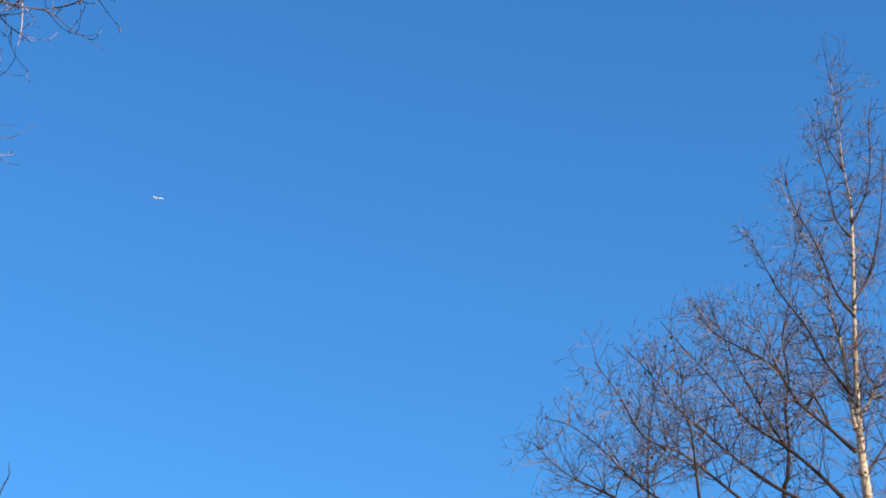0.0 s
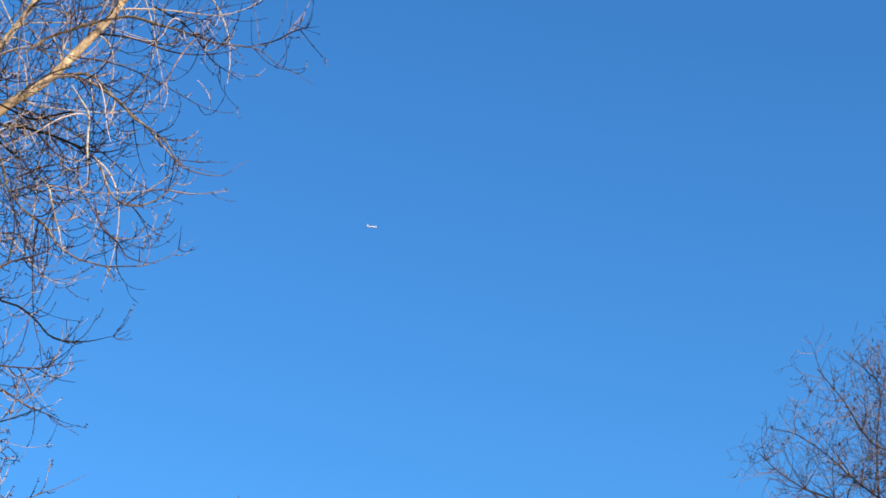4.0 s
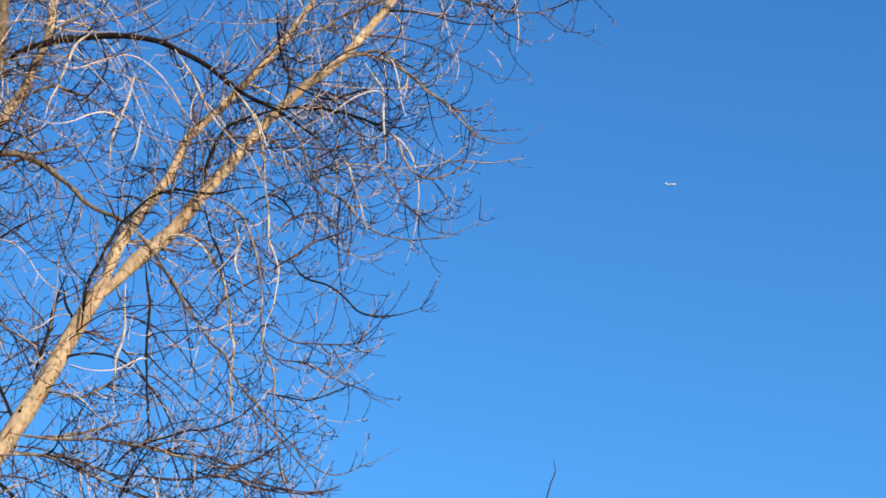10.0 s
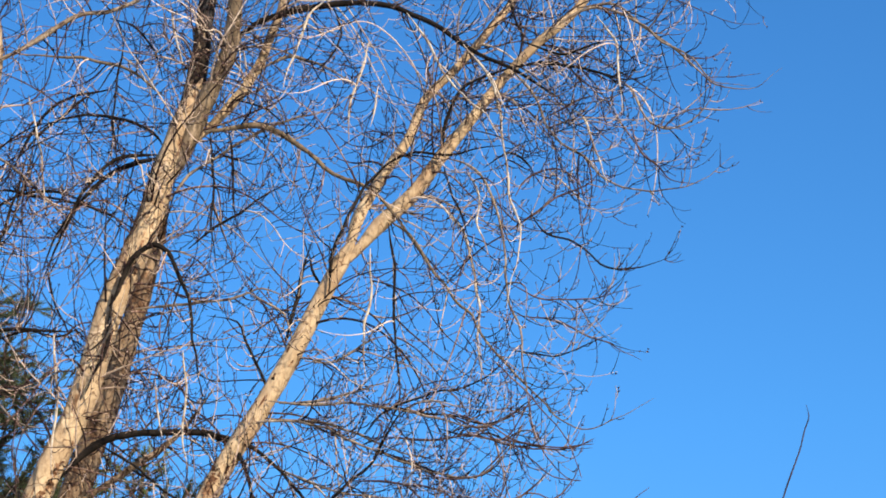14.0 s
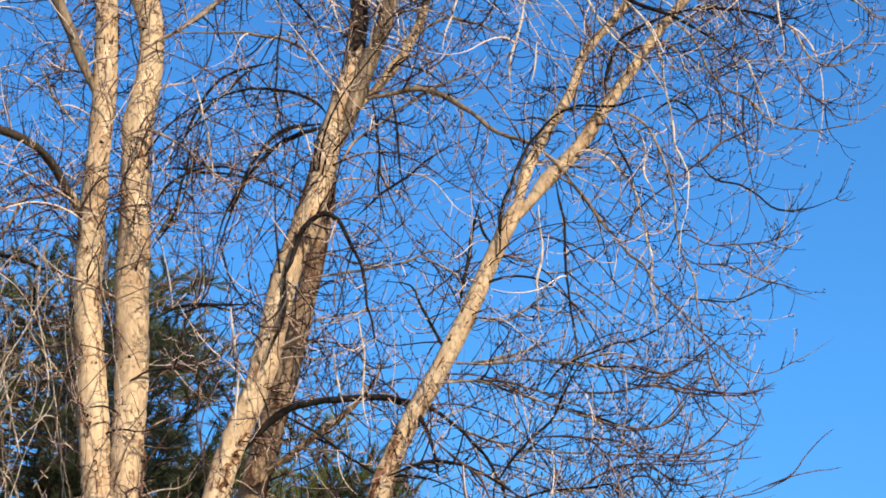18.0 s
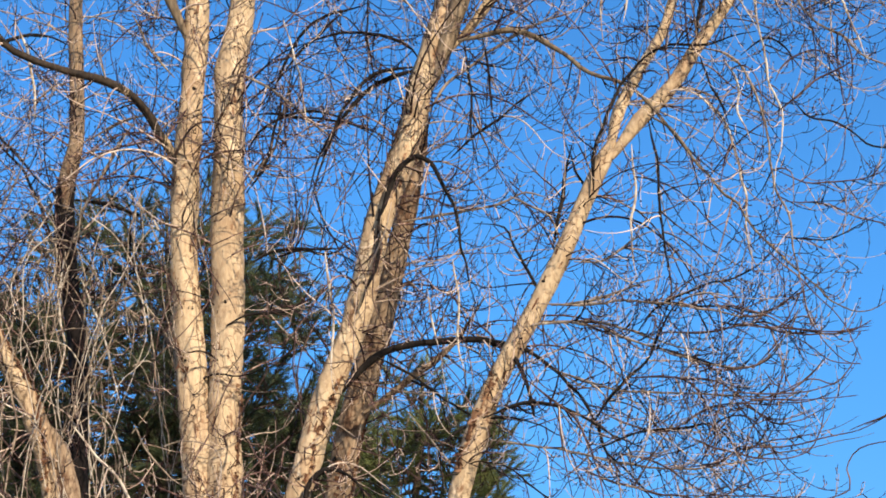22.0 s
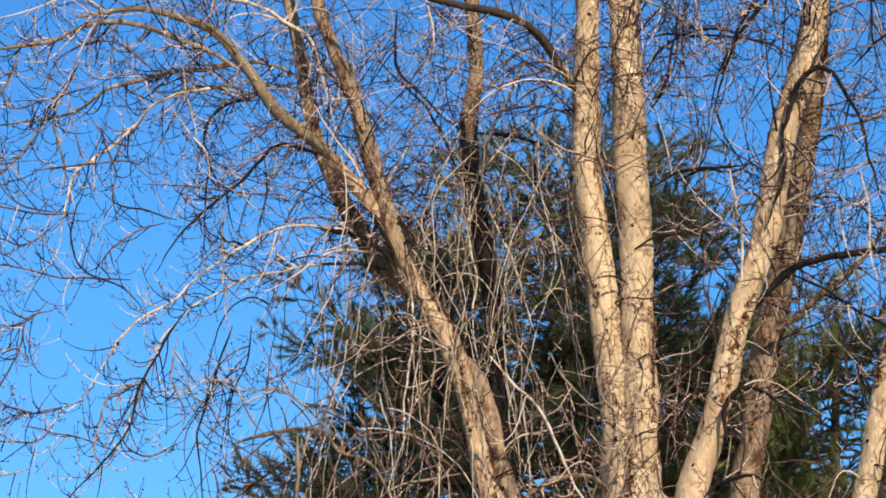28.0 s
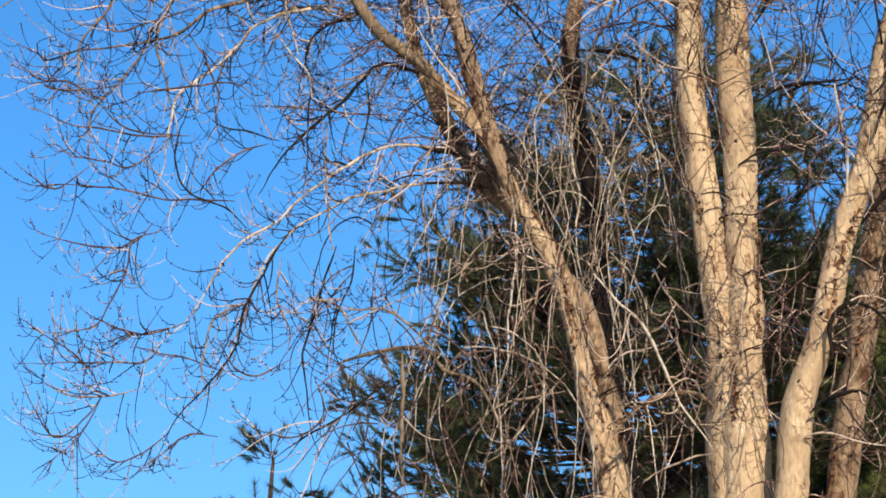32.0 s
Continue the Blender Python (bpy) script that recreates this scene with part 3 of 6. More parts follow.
grow_on("branch", tanned, [(-0.13, 18.50, 11.34, 0.0126), (0.08, 18.45, 11.24, 0.0125), (0.23, 18.40, 11.02, 0.0125), (0.33, 18.35, 10.71, 0.0123), (0.38, 18.30, 10.40, 0.0114), (0.39, 18.25, 10.05, 0.0104), (0.43, 18.19, 9.76, 0.0103), (0.52, 18.14, 9.47, 0.0094), (0.52, 18.09, 9.13, 0.0084), (0.57, 18.04, 8.80, 0.0067), (0.59, 17.99, 8.53, 0.0050), (0.80, 17.93, 8.21, 0.0041), (0.96, 17.87, 8.07, 0.0033)])
grow_on("branch", grey, [(-0.66, 18.59, 10.76, 0.0143), (-0.42, 18.55, 10.54, 0.0142), (-0.22, 18.50, 10.22, 0.0132), (-0.06, 18.45, 9.92, 0.0122), (0.09, 18.40, 9.74, 0.0113), (0.19, 18.35, 9.50, 0.0103), (0.38, 18.30, 9.27, 0.0102), (0.53, 18.24, 9.06, 0.0093), (0.67, 18.19, 8.86, 0.0084), (0.86, 18.13, 8.66, 0.0084), (1.09, 18.07, 8.56, 0.0083), (1.32, 18.00, 8.64, 0.0075), (1.58, 17.93, 8.77, 0.0042)])
grow_on("branch", bleached, [(-0.20, 18.60, 10.94, 0.0108), (-0.02, 18.55, 10.69, 0.0124), (0.08, 18.50, 10.39, 0.0123), (0.12, 18.45, 10.03, 0.0114), (0.16, 18.40, 9.74, 0.0104), (0.15, 18.35, 9.45, 0.0086), (0.21, 18.30, 9.16, 0.0077), (0.33, 18.25, 8.93, 0.0059), (0.52, 18.19, 8.79, 0.0042)])
grow_on("branch", bleached, [(0.89, 18.28, 11.80, 0.0090), (1.09, 18.19, 11.61, 0.0098), (1.16, 18.11, 11.33, 0.0089), (1.23, 18.03, 11.07, 0.0079), (1.29, 17.95, 10.80, 0.0052)])
grow_on("branch", dark, [(0.58, 18.19, 10.69, 0.0070), (0.72, 18.14, 10.44, 0.0087), (0.99, 18.09, 10.31, 0.0087), (1.11, 18.04, 10.18, 0.0086), (1.25, 17.98, 10.02, 0.0077), (1.47, 17.93, 9.97, 0.0085), (1.68, 17.86, 10.00, 0.0051), (1.85, 17.80, 10.05, 0.0034)])
grow_on("branch", twiggy, [(0.43, 18.19, 9.95, 0.0069), (0.67, 18.11, 9.78, 0.0068), (0.86, 18.03, 9.73, 0.0068), (1.24, 17.93, 9.72, 0.0059), (1.51, 17.84, 9.77, 0.0042)])
grow_on("branch", twiggy, [(0.48, 18.19, 9.65, 0.0069), (0.82, 18.11, 9.56, 0.0068), (1.05, 18.02, 9.40, 0.0068), (1.24, 17.93, 9.28, 0.0059), (1.49, 17.84, 9.10, 0.0042)])
grow_on("branch", dark, [(0.38, 18.20, 9.33, 0.0068), (0.72, 18.09, 9.24, 0.0068), (0.95, 17.97, 9.22, 0.0059), (1.28, 17.85, 9.33, 0.0042)])
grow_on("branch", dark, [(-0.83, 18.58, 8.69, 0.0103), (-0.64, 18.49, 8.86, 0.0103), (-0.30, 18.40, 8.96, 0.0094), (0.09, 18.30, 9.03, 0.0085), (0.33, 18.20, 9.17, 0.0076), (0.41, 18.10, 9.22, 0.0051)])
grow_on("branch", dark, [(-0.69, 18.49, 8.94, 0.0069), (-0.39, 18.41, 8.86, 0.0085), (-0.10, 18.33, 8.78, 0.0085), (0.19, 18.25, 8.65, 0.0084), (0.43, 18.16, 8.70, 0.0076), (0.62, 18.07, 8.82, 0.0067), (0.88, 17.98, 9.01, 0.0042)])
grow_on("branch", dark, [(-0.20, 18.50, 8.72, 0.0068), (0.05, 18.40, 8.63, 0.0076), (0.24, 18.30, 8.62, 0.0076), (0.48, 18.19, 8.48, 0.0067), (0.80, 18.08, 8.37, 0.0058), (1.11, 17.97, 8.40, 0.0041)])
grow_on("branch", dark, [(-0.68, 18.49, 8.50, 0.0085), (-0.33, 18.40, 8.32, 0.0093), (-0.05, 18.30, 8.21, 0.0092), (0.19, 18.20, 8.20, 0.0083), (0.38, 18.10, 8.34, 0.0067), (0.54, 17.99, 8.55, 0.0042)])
grow_on("branch", tanned, [(-2.71, 19.21, 13.61, 0.0137), (-3.04, 19.23, 13.52, 0.0177), (-3.36, 19.24, 13.36, 0.0196), (-3.74, 19.24, 13.26, 0.022), (-4.05, 19.25, 13.06, 0.024), (-4.31, 19.26, 12.91, 0.023), (-4.62, 19.25, 12.68, 0.025)])
grow_on("branch", grey, [(-2.82, 19.09, 12.30, 0.0114), (-2.96, 19.17, 12.44, 0.0134), (-3.14, 19.25, 12.63, 0.0154), (-3.43, 19.30, 12.78, 0.0155), (-3.88, 19.31, 12.85, 0.0156), (-4.32, 19.32, 12.90, 0.0137)])
grow_on("branch", dark, [(-3.31, 19.32, 12.55, 0.0097), (-3.47, 19.35, 12.50, 0.0126), (-3.74, 19.36, 12.45, 0.0136), (-3.95, 19.38, 12.32, 0.0155), (-4.15, 19.40, 12.05, 0.0154), (-4.28, 19.43, 11.67, 0.0134)])
grow_on("branch", dark, [(-2.77, 19.00, 11.67, 0.0149), (-2.91, 19.06, 11.88, 0.0151), (-3.19, 19.10, 12.05, 0.0152), (-3.52, 19.12, 12.12, 0.0133), (-3.89, 19.13, 12.06, 0.0114), (-4.10, 19.17, 11.90, 0.0076)])
grow_on("branch", dark, [(-2.85, 18.99, 11.62, 0.021), (-3.08, 18.92, 11.57, 0.0186), (-3.27, 18.85, 11.44, 0.0176), (-3.45, 18.79, 11.17, 0.0166), (-3.57, 18.73, 10.85, 0.0146), (-3.69, 18.67, 10.54, 0.0127), (-3.75, 18.63, 10.18, 0.0090)])
grow_on("branch", dark, [(-3.39, 19.00, 13.11, 0.0097), (-3.14, 19.04, 13.02, 0.0116), (-2.97, 19.07, 12.78, 0.0096), (-2.87, 19.09, 12.51, 0.0076)])
grow_on("limb", pale, [(-2.59, 19.13, 11.77, 0.054), (-2.33, 19.12, 12.05, 0.051), (-2.11, 19.11, 12.35, 0.051), (-1.96, 19.09, 12.62, 0.046), (-1.86, 19.06, 12.92, 0.044), (-1.76, 19.03, 13.22, 0.041), (-1.72, 19.00, 13.52, 0.036), (-1.66, 18.97, 14.02, 0.025), (-1.51, 18.94, 14.60, 0.0142)])
grow_on("branch", tanned, [(-2.72, 19.01, 11.12, 0.0129), (-2.50, 18.97, 11.45, 0.0148), (-2.19, 18.94, 11.65, 0.0148), (-1.88, 18.91, 11.81, 0.0130), (-1.62, 18.86, 11.91, 0.0111), (-1.20, 18.83, 12.05, 0.0093), (-0.99, 18.77, 12.20, 0.0074)])
grow_on("branch", dark, [(-2.51, 19.04, 10.67, 0.0110), (-2.26, 18.99, 10.88, 0.0128), (-2.00, 18.94, 11.03, 0.0110), (-1.74, 18.89, 11.19, 0.0092), (-1.48, 18.84, 11.28, 0.0055)])
grow_on("branch", dark, [(-3.16, 18.84, 10.00, 0.023), (-3.09, 18.82, 10.14, 0.029), (-3.03, 18.80, 10.38, 0.029), (-2.93, 18.78, 10.51, 0.029), (-2.78, 18.77, 10.59, 0.026), (-2.66, 18.76, 10.51, 0.021), (-2.55, 18.75, 10.25, 0.019), (-2.43, 18.73, 9.97, 0.016), (-2.36, 18.71, 9.57, 0.014), (-2.31, 18.69, 9.24, 0.011), (-2.24, 18.67, 8.86, 0.009)])
grow_on("branch", dark, [(-3.15, 18.89, 10.14, 0.024), (-3.15, 18.89, 9.86, 0.021), (-3.16, 18.89, 9.59, 0.019), (-3.24, 18.87, 9.36, 0.016), (-3.32, 18.86, 9.19, 0.012)])
grow_on("branch", tanned, [(-2.96, 19.07, 10.08, 0.0145), (-2.47, 19.01, 10.12, 0.0126), (-2.06, 18.94, 10.15, 0.0117), (-1.80, 18.84, 10.19, 0.0107), (-1.53, 18.74, 10.03, 0.0071)])
grow_on("branch", tanned, [(-1.94, 18.80, 10.14, 0.0107), (-1.78, 18.77, 10.04, 0.0107), (-1.57, 18.73, 9.87, 0.0106), (-1.46, 18.69, 9.52, 0.0088), (-1.37, 18.65, 9.42, 0.0052)])
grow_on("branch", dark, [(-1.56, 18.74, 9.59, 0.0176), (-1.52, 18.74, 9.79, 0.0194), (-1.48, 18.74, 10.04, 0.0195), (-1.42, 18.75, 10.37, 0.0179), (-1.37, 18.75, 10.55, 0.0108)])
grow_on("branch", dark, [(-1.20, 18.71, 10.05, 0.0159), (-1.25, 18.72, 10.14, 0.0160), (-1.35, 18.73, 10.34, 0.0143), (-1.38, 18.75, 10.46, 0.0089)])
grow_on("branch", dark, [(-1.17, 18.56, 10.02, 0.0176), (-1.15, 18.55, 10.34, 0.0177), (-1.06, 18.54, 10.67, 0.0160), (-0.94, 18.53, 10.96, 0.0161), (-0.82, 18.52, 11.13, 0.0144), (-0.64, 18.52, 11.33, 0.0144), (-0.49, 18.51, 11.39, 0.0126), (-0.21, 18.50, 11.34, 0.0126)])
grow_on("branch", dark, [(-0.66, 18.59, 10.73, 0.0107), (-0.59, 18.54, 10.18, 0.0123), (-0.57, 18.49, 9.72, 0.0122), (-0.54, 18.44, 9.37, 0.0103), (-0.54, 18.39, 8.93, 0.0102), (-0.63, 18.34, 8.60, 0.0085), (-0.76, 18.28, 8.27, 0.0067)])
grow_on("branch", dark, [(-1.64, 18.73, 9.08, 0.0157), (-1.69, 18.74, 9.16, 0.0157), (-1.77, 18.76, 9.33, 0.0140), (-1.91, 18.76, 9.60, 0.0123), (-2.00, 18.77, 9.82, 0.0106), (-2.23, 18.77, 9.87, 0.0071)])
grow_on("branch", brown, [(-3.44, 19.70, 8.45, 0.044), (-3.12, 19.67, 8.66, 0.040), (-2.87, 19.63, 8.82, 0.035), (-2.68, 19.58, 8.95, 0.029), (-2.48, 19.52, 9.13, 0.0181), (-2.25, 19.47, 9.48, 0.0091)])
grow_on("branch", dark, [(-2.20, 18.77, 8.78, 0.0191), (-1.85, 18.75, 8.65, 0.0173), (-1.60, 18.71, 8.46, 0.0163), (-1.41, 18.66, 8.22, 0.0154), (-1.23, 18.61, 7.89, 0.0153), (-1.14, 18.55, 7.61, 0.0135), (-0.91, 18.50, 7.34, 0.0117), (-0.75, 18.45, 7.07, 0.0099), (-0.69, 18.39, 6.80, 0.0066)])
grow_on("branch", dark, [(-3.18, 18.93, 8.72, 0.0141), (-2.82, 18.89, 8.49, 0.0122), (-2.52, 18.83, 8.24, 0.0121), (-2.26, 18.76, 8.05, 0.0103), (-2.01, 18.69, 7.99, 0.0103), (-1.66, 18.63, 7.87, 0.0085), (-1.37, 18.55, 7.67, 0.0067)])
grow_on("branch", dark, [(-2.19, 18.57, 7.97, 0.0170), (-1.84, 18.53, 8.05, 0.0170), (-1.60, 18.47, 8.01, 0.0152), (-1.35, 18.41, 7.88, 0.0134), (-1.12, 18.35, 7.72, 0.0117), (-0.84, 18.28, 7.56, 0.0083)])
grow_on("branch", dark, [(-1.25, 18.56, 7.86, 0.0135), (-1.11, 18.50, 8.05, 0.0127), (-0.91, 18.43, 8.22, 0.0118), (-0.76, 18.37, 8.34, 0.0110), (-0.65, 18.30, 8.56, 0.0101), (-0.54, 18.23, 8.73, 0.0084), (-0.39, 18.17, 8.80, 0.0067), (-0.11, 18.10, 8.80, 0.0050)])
grow_on("branch", tanned, [(-1.94, 18.70, 8.82, 0.0121), (-1.54, 18.62, 8.84, 0.0121), (-1.19, 18.54, 8.76, 0.0111), (-0.90, 18.44, 8.58, 0.0102), (-0.56, 18.34, 8.39, 0.0093), (-0.19, 18.24, 8.20, 0.0083), (0.09, 18.12, 8.14, 0.0075), (0.33, 18.01, 8.24, 0.0058), (0.55, 17.89, 8.50, 0.0041)])
grow_on("branch", dark, [(-1.21, 18.56, 7.64, 0.0101), (-0.84, 18.49, 7.75, 0.0101), (-0.46, 18.42, 7.75, 0.0092), (-0.22, 18.34, 7.73, 0.0083), (-0.05, 18.25, 7.50, 0.0074), (0.06, 18.16, 7.47, 0.0066), (0.19, 18.07, 7.58, 0.0066), (0.36, 17.98, 7.98, 0.0049), (0.41, 17.90, 8.14, 0.0033)])
grow_on("branch", tanned, [(-1.68, 18.62, 9.01, 0.0121), (-1.23, 18.54, 8.95, 0.0120), (-0.88, 18.45, 8.92, 0.0103), (-0.54, 18.35, 8.83, 0.0102), (-0.16, 18.24, 8.71, 0.0084), (0.16, 18.13, 8.59, 0.0084), (0.45, 18.01, 8.65, 0.0058), (0.57, 17.89, 8.70, 0.0041)])
grow_on("branch", tanned, [(-1.60, 18.63, 8.41, 0.0086), (-1.25, 18.52, 8.22, 0.0093), (-0.77, 18.42, 8.05, 0.0092), (-0.30, 18.30, 7.98, 0.0083), (0.07, 18.17, 7.89, 0.0074), (0.53, 18.03, 7.88, 0.0058), (0.68, 17.89, 8.07, 0.0041)])
grow_on("branch", twiggy, [(-1.27, 18.56, 8.00, 0.0085), (-0.70, 18.45, 7.73, 0.0084), (-0.21, 18.32, 7.88, 0.0075), (0.25, 18.18, 7.81, 0.0066), (0.71, 18.03, 7.82, 0.0058), (0.95, 17.87, 8.05, 0.0041)])
grow_on("branch", tanned, [(-2.16, 18.68, 7.81, 0.0102), (-1.52, 18.61, 7.65, 0.0101), (-1.04, 18.51, 7.49, 0.0101), (-0.57, 18.41, 7.39, 0.0091), (-0.10, 18.29, 7.37, 0.0083), (0.36, 18.15, 7.40, 0.0074), (0.82, 18.01, 7.43, 0.0057), (1.02, 17.87, 7.42, 0.0041)])
grow_on("branch", dark, [(-2.21, 18.67, 7.61, 0.0102), (-1.95, 18.53, 7.50, 0.0084), (-1.66, 18.39, 7.19, 0.0083), (-1.28, 18.26, 6.96, 0.0066)])
grow_on("branch", twiggy, [(-1.13, 18.47, 7.58, 0.0084), (-0.70, 18.32, 7.41, 0.0083), (-0.43, 18.16, 7.16, 0.0074), (-0.17, 18.00, 6.90, 0.0048)])
grow_on("branch", twiggy, [(-0.57, 18.39, 7.38, 0.0066), (-0.24, 18.27, 7.37, 0.0074), (-0.00, 18.15, 7.44, 0.0066), (0.55, 18.02, 7.49, 0.0057), (0.92, 17.88, 7.59, 0.0041)])
grow_on("branch", twiggy, [(-0.58, 18.39, 7.14, 0.0066), (0.11, 18.27, 7.07, 0.0066), (0.43, 18.14, 7.01, 0.0057), (0.73, 18.01, 6.93, 0.0049), (0.98, 17.87, 6.97, 0.0032)])
grow_on("branch", dark, [(-2.24, 18.77, 8.02, 0.0155), (-2.31, 18.76, 8.00, 0.0155), (-2.51, 18.73, 7.85, 0.0137), (-2.58, 18.72, 7.64, 0.0120), (-2.56, 18.73, 7.39, 0.0085)])
grow_on("branch", tanned, [(-2.91, 18.98, 8.21, 0.0087), (-2.52, 18.83, 7.68, 0.0103), (-2.31, 18.66, 7.51, 0.0085)])
grow_on("branch", dark, [(-3.77, 18.86, 7.20, 0.027), (-3.78, 18.84, 7.49, 0.025), (-3.69, 18.82, 7.62, 0.022), (-3.56, 18.80, 7.66, 0.020), (-3.42, 18.78, 7.59, 0.018), (-3.28, 18.76, 7.46, 0.016), (-3.22, 18.74, 7.20, 0.013)])
grow_on("branch", dark, [(-3.98, 18.86, 6.73, 0.022), (-3.88, 18.84, 6.82, 0.020), (-3.73, 18.82, 6.86, 0.018), (-3.52, 18.80, 6.86, 0.015), (-3.37, 18.78, 6.73, 0.013), (-3.31, 18.76, 6.53, 0.011)])
# pale patches paint in the lit stretch near the stem
grow_on("limb", half_shaded, [(-5.10, 19.29, 10.76, 0.0392), (-5.22, 19.19, 11.04, 0.0456), (-5.31, 19.10, 11.18, 0.0456), (-5.45, 19.00, 11.42, 0.0432), (-5.56, 18.90, 11.52, 0.0304)])
grow_on("limb", half_shaded, [(-5.33, 18.99, 11.22, 0.0368), (-5.44, 18.86, 11.39, 0.0432), (-5.73, 18.69, 11.54, 0.0408), (-6.11, 18.47, 11.60, 0.0368), (-6.49, 18.25, 11.71, 0.0344), (-6.72, 18.08, 11.92, 0.0304), (-6.95, 17.90, 12.15, 0.0216)])
grow_on("branch", dark, [(-2.77, 19.10, 11.66, 0.024), (-3.07, 19.05, 11.56, 0.022), (-3.29, 19.02, 11.45, 0.021), (-3.47, 18.99, 11.22, 0.0186), (-3.63, 18.96, 10.93, 0.0166), (-3.73, 18.94, 10.59, 0.0128), (-3.79, 18.92, 10.24, 0.0091)])
grow_on("branch", tanned, [(-4.86, 19.30, 11.74, 0.0115), (-4.59, 19.24, 11.81, 0.0153), (-4.35, 19.18, 11.69, 0.0143), (-4.12, 19.11, 11.48, 0.0132), (-3.84, 19.05, 11.18, 0.0112), (-3.56, 18.99, 10.88, 0.0092), (-3.36, 18.90, 10.62, 0.0073)])
grow_on("branch", dark, [(-4.54, 19.27, 11.36, 0.0095), (-4.20, 19.25, 11.36, 0.0114), (-3.66, 19.26, 11.25, 0.0113), (-3.38, 19.20, 11.11, 0.0093), (-3.16, 19.14, 10.91, 0.0074)])
grow_on("branch", grey, [(-4.56, 19.37, 10.60, 0.0132), (-4.33, 19.42, 10.96, 0.0151), (-4.25, 19.44, 11.11, 0.0133), (-4.19, 19.45, 11.53, 0.0115), (-4.11, 19.47, 11.96, 0.0097), (-4.14, 19.47, 12.33, 0.0078)])
grow_on("branch", dark, [(-4.63, 19.25, 9.23, 0.0164), (-4.44, 19.32, 9.35, 0.0156), (-4.19, 19.39, 9.39, 0.0147), (-4.02, 19.45, 9.46, 0.0138), (-3.89, 19.50, 9.69, 0.0129), (-3.81, 19.53, 9.84, 0.0093)])
grow_on("branch", bleached, [(-8.83, 18.39, 12.25, 0.0178), (-8.54, 18.45, 12.06, 0.0197), (-8.16, 18.54, 11.93, 0.0196), (-7.82, 18.61, 11.71, 0.0175), (-7.63, 18.61, 11.51, 0.0174), (-7.51, 18.58, 11.12, 0.0134), (-7.40, 18.55, 10.74, 0.0113), (-7.32, 18.51, 10.48, 0.0075)])
grow_on("branch", dark, [(-7.86, 18.93, 11.85, 0.0178), (-7.69, 19.00, 11.46, 0.022), (-7.53, 19.07, 11.23, 0.021), (-7.42, 19.11, 11.05, 0.0194)])
grow_on("branch", grey, [(-7.98, 19.31, 11.42, 0.0179), (-8.20, 19.31, 11.60, 0.0180), (-8.49, 19.26, 11.70, 0.0161), (-8.82, 19.19, 11.69, 0.0141), (-9.16, 19.12, 11.71, 0.0121)])
grow_on("branch", grey, [(-8.41, 19.13, 11.22, 0.0158), (-8.69, 19.08, 11.38, 0.0139), (-9.07, 18.98, 11.38, 0.0120), (-9.39, 18.90, 11.32, 0.0080)])
grow_on("branch", dark, [(-8.42, 19.13, 11.27, 0.0139), (-8.68, 19.08, 11.21, 0.0119), (-8.85, 19.08, 11.10, 0.0119), (-8.97, 19.10, 10.91, 0.0079)])
grow_on("branch", dark, [(-7.69, 19.22, 10.56, 0.0194), (-7.76, 19.11, 10.55, 0.0194), (-8.04, 18.92, 10.58, 0.0193), (-8.20, 18.77, 10.39, 0.0182), (-8.36, 18.63, 10.14, 0.0171), (-8.55, 18.46, 9.85, 0.0151), (-8.78, 18.27, 9.49, 0.0131), (-8.95, 18.11, 9.10, 0.0093)])
grow_on("branch", bleached, [(-7.25, 19.28, 9.67, 0.0218), (-7.43, 19.14, 9.69, 0.0204), (-7.61, 19.00, 9.69, 0.0184), (-7.83, 18.84, 9.68, 0.0156), (-8.05, 18.67, 9.56, 0.0143), (-8.26, 18.50, 9.38, 0.0143), (-8.47, 18.34, 9.15, 0.0127), (-8.68, 18.17, 8.86, 0.0125), (-8.78, 18.04, 8.72, 0.0124), (-8.94, 17.89, 8.55, 0.0117), (-9.12, 17.72, 8.24, 0.0110), (-9.22, 17.60, 7.89, 0.0098), (-9.31, 17.47, 7.68, 0.0097), (-9.45, 17.33, 7.46, 0.0084), (-9.53, 17.20, 7.23, 0.0072), (-9.52, 17.13, 6.95, 0.0048)])
grow_on("branch", dark, [(-7.25, 19.28, 9.67, 0.0320), (-7.43, 19.14, 9.69, 0.0285), (-7.61, 19.00, 9.69, 0.0216)])
grow_on("branch", bleached, [(-7.09, 19.34, 9.34, 0.0156), (-7.27, 19.20, 9.36, 0.0143), (-7.60, 19.00, 9.34, 0.0143), (-7.97, 18.77, 9.21, 0.0127), (-8.23, 18.58, 9.12, 0.0121), (-8.44, 18.41, 8.94, 0.0114), (-8.65, 18.24, 8.74, 0.0113), (-8.84, 18.07, 8.38, 0.0099), (-8.91, 17.96, 8.02, 0.0087), (-8.98, 17.84, 7.57, 0.0080), (-9.07, 17.72, 7.22, 0.0073), (-9.25, 17.55, 6.88, 0.0059), (-9.42, 17.38, 6.60, 0.0048), (-9.50, 17.26, 6.27, 0.0036)])
grow_on("branch", dark, [(-7.09, 19.34, 9.34, 0.0230), (-7.27, 19.20, 9.36, 0.0199), (-7.60, 19.00, 9.34, 0.0168)])
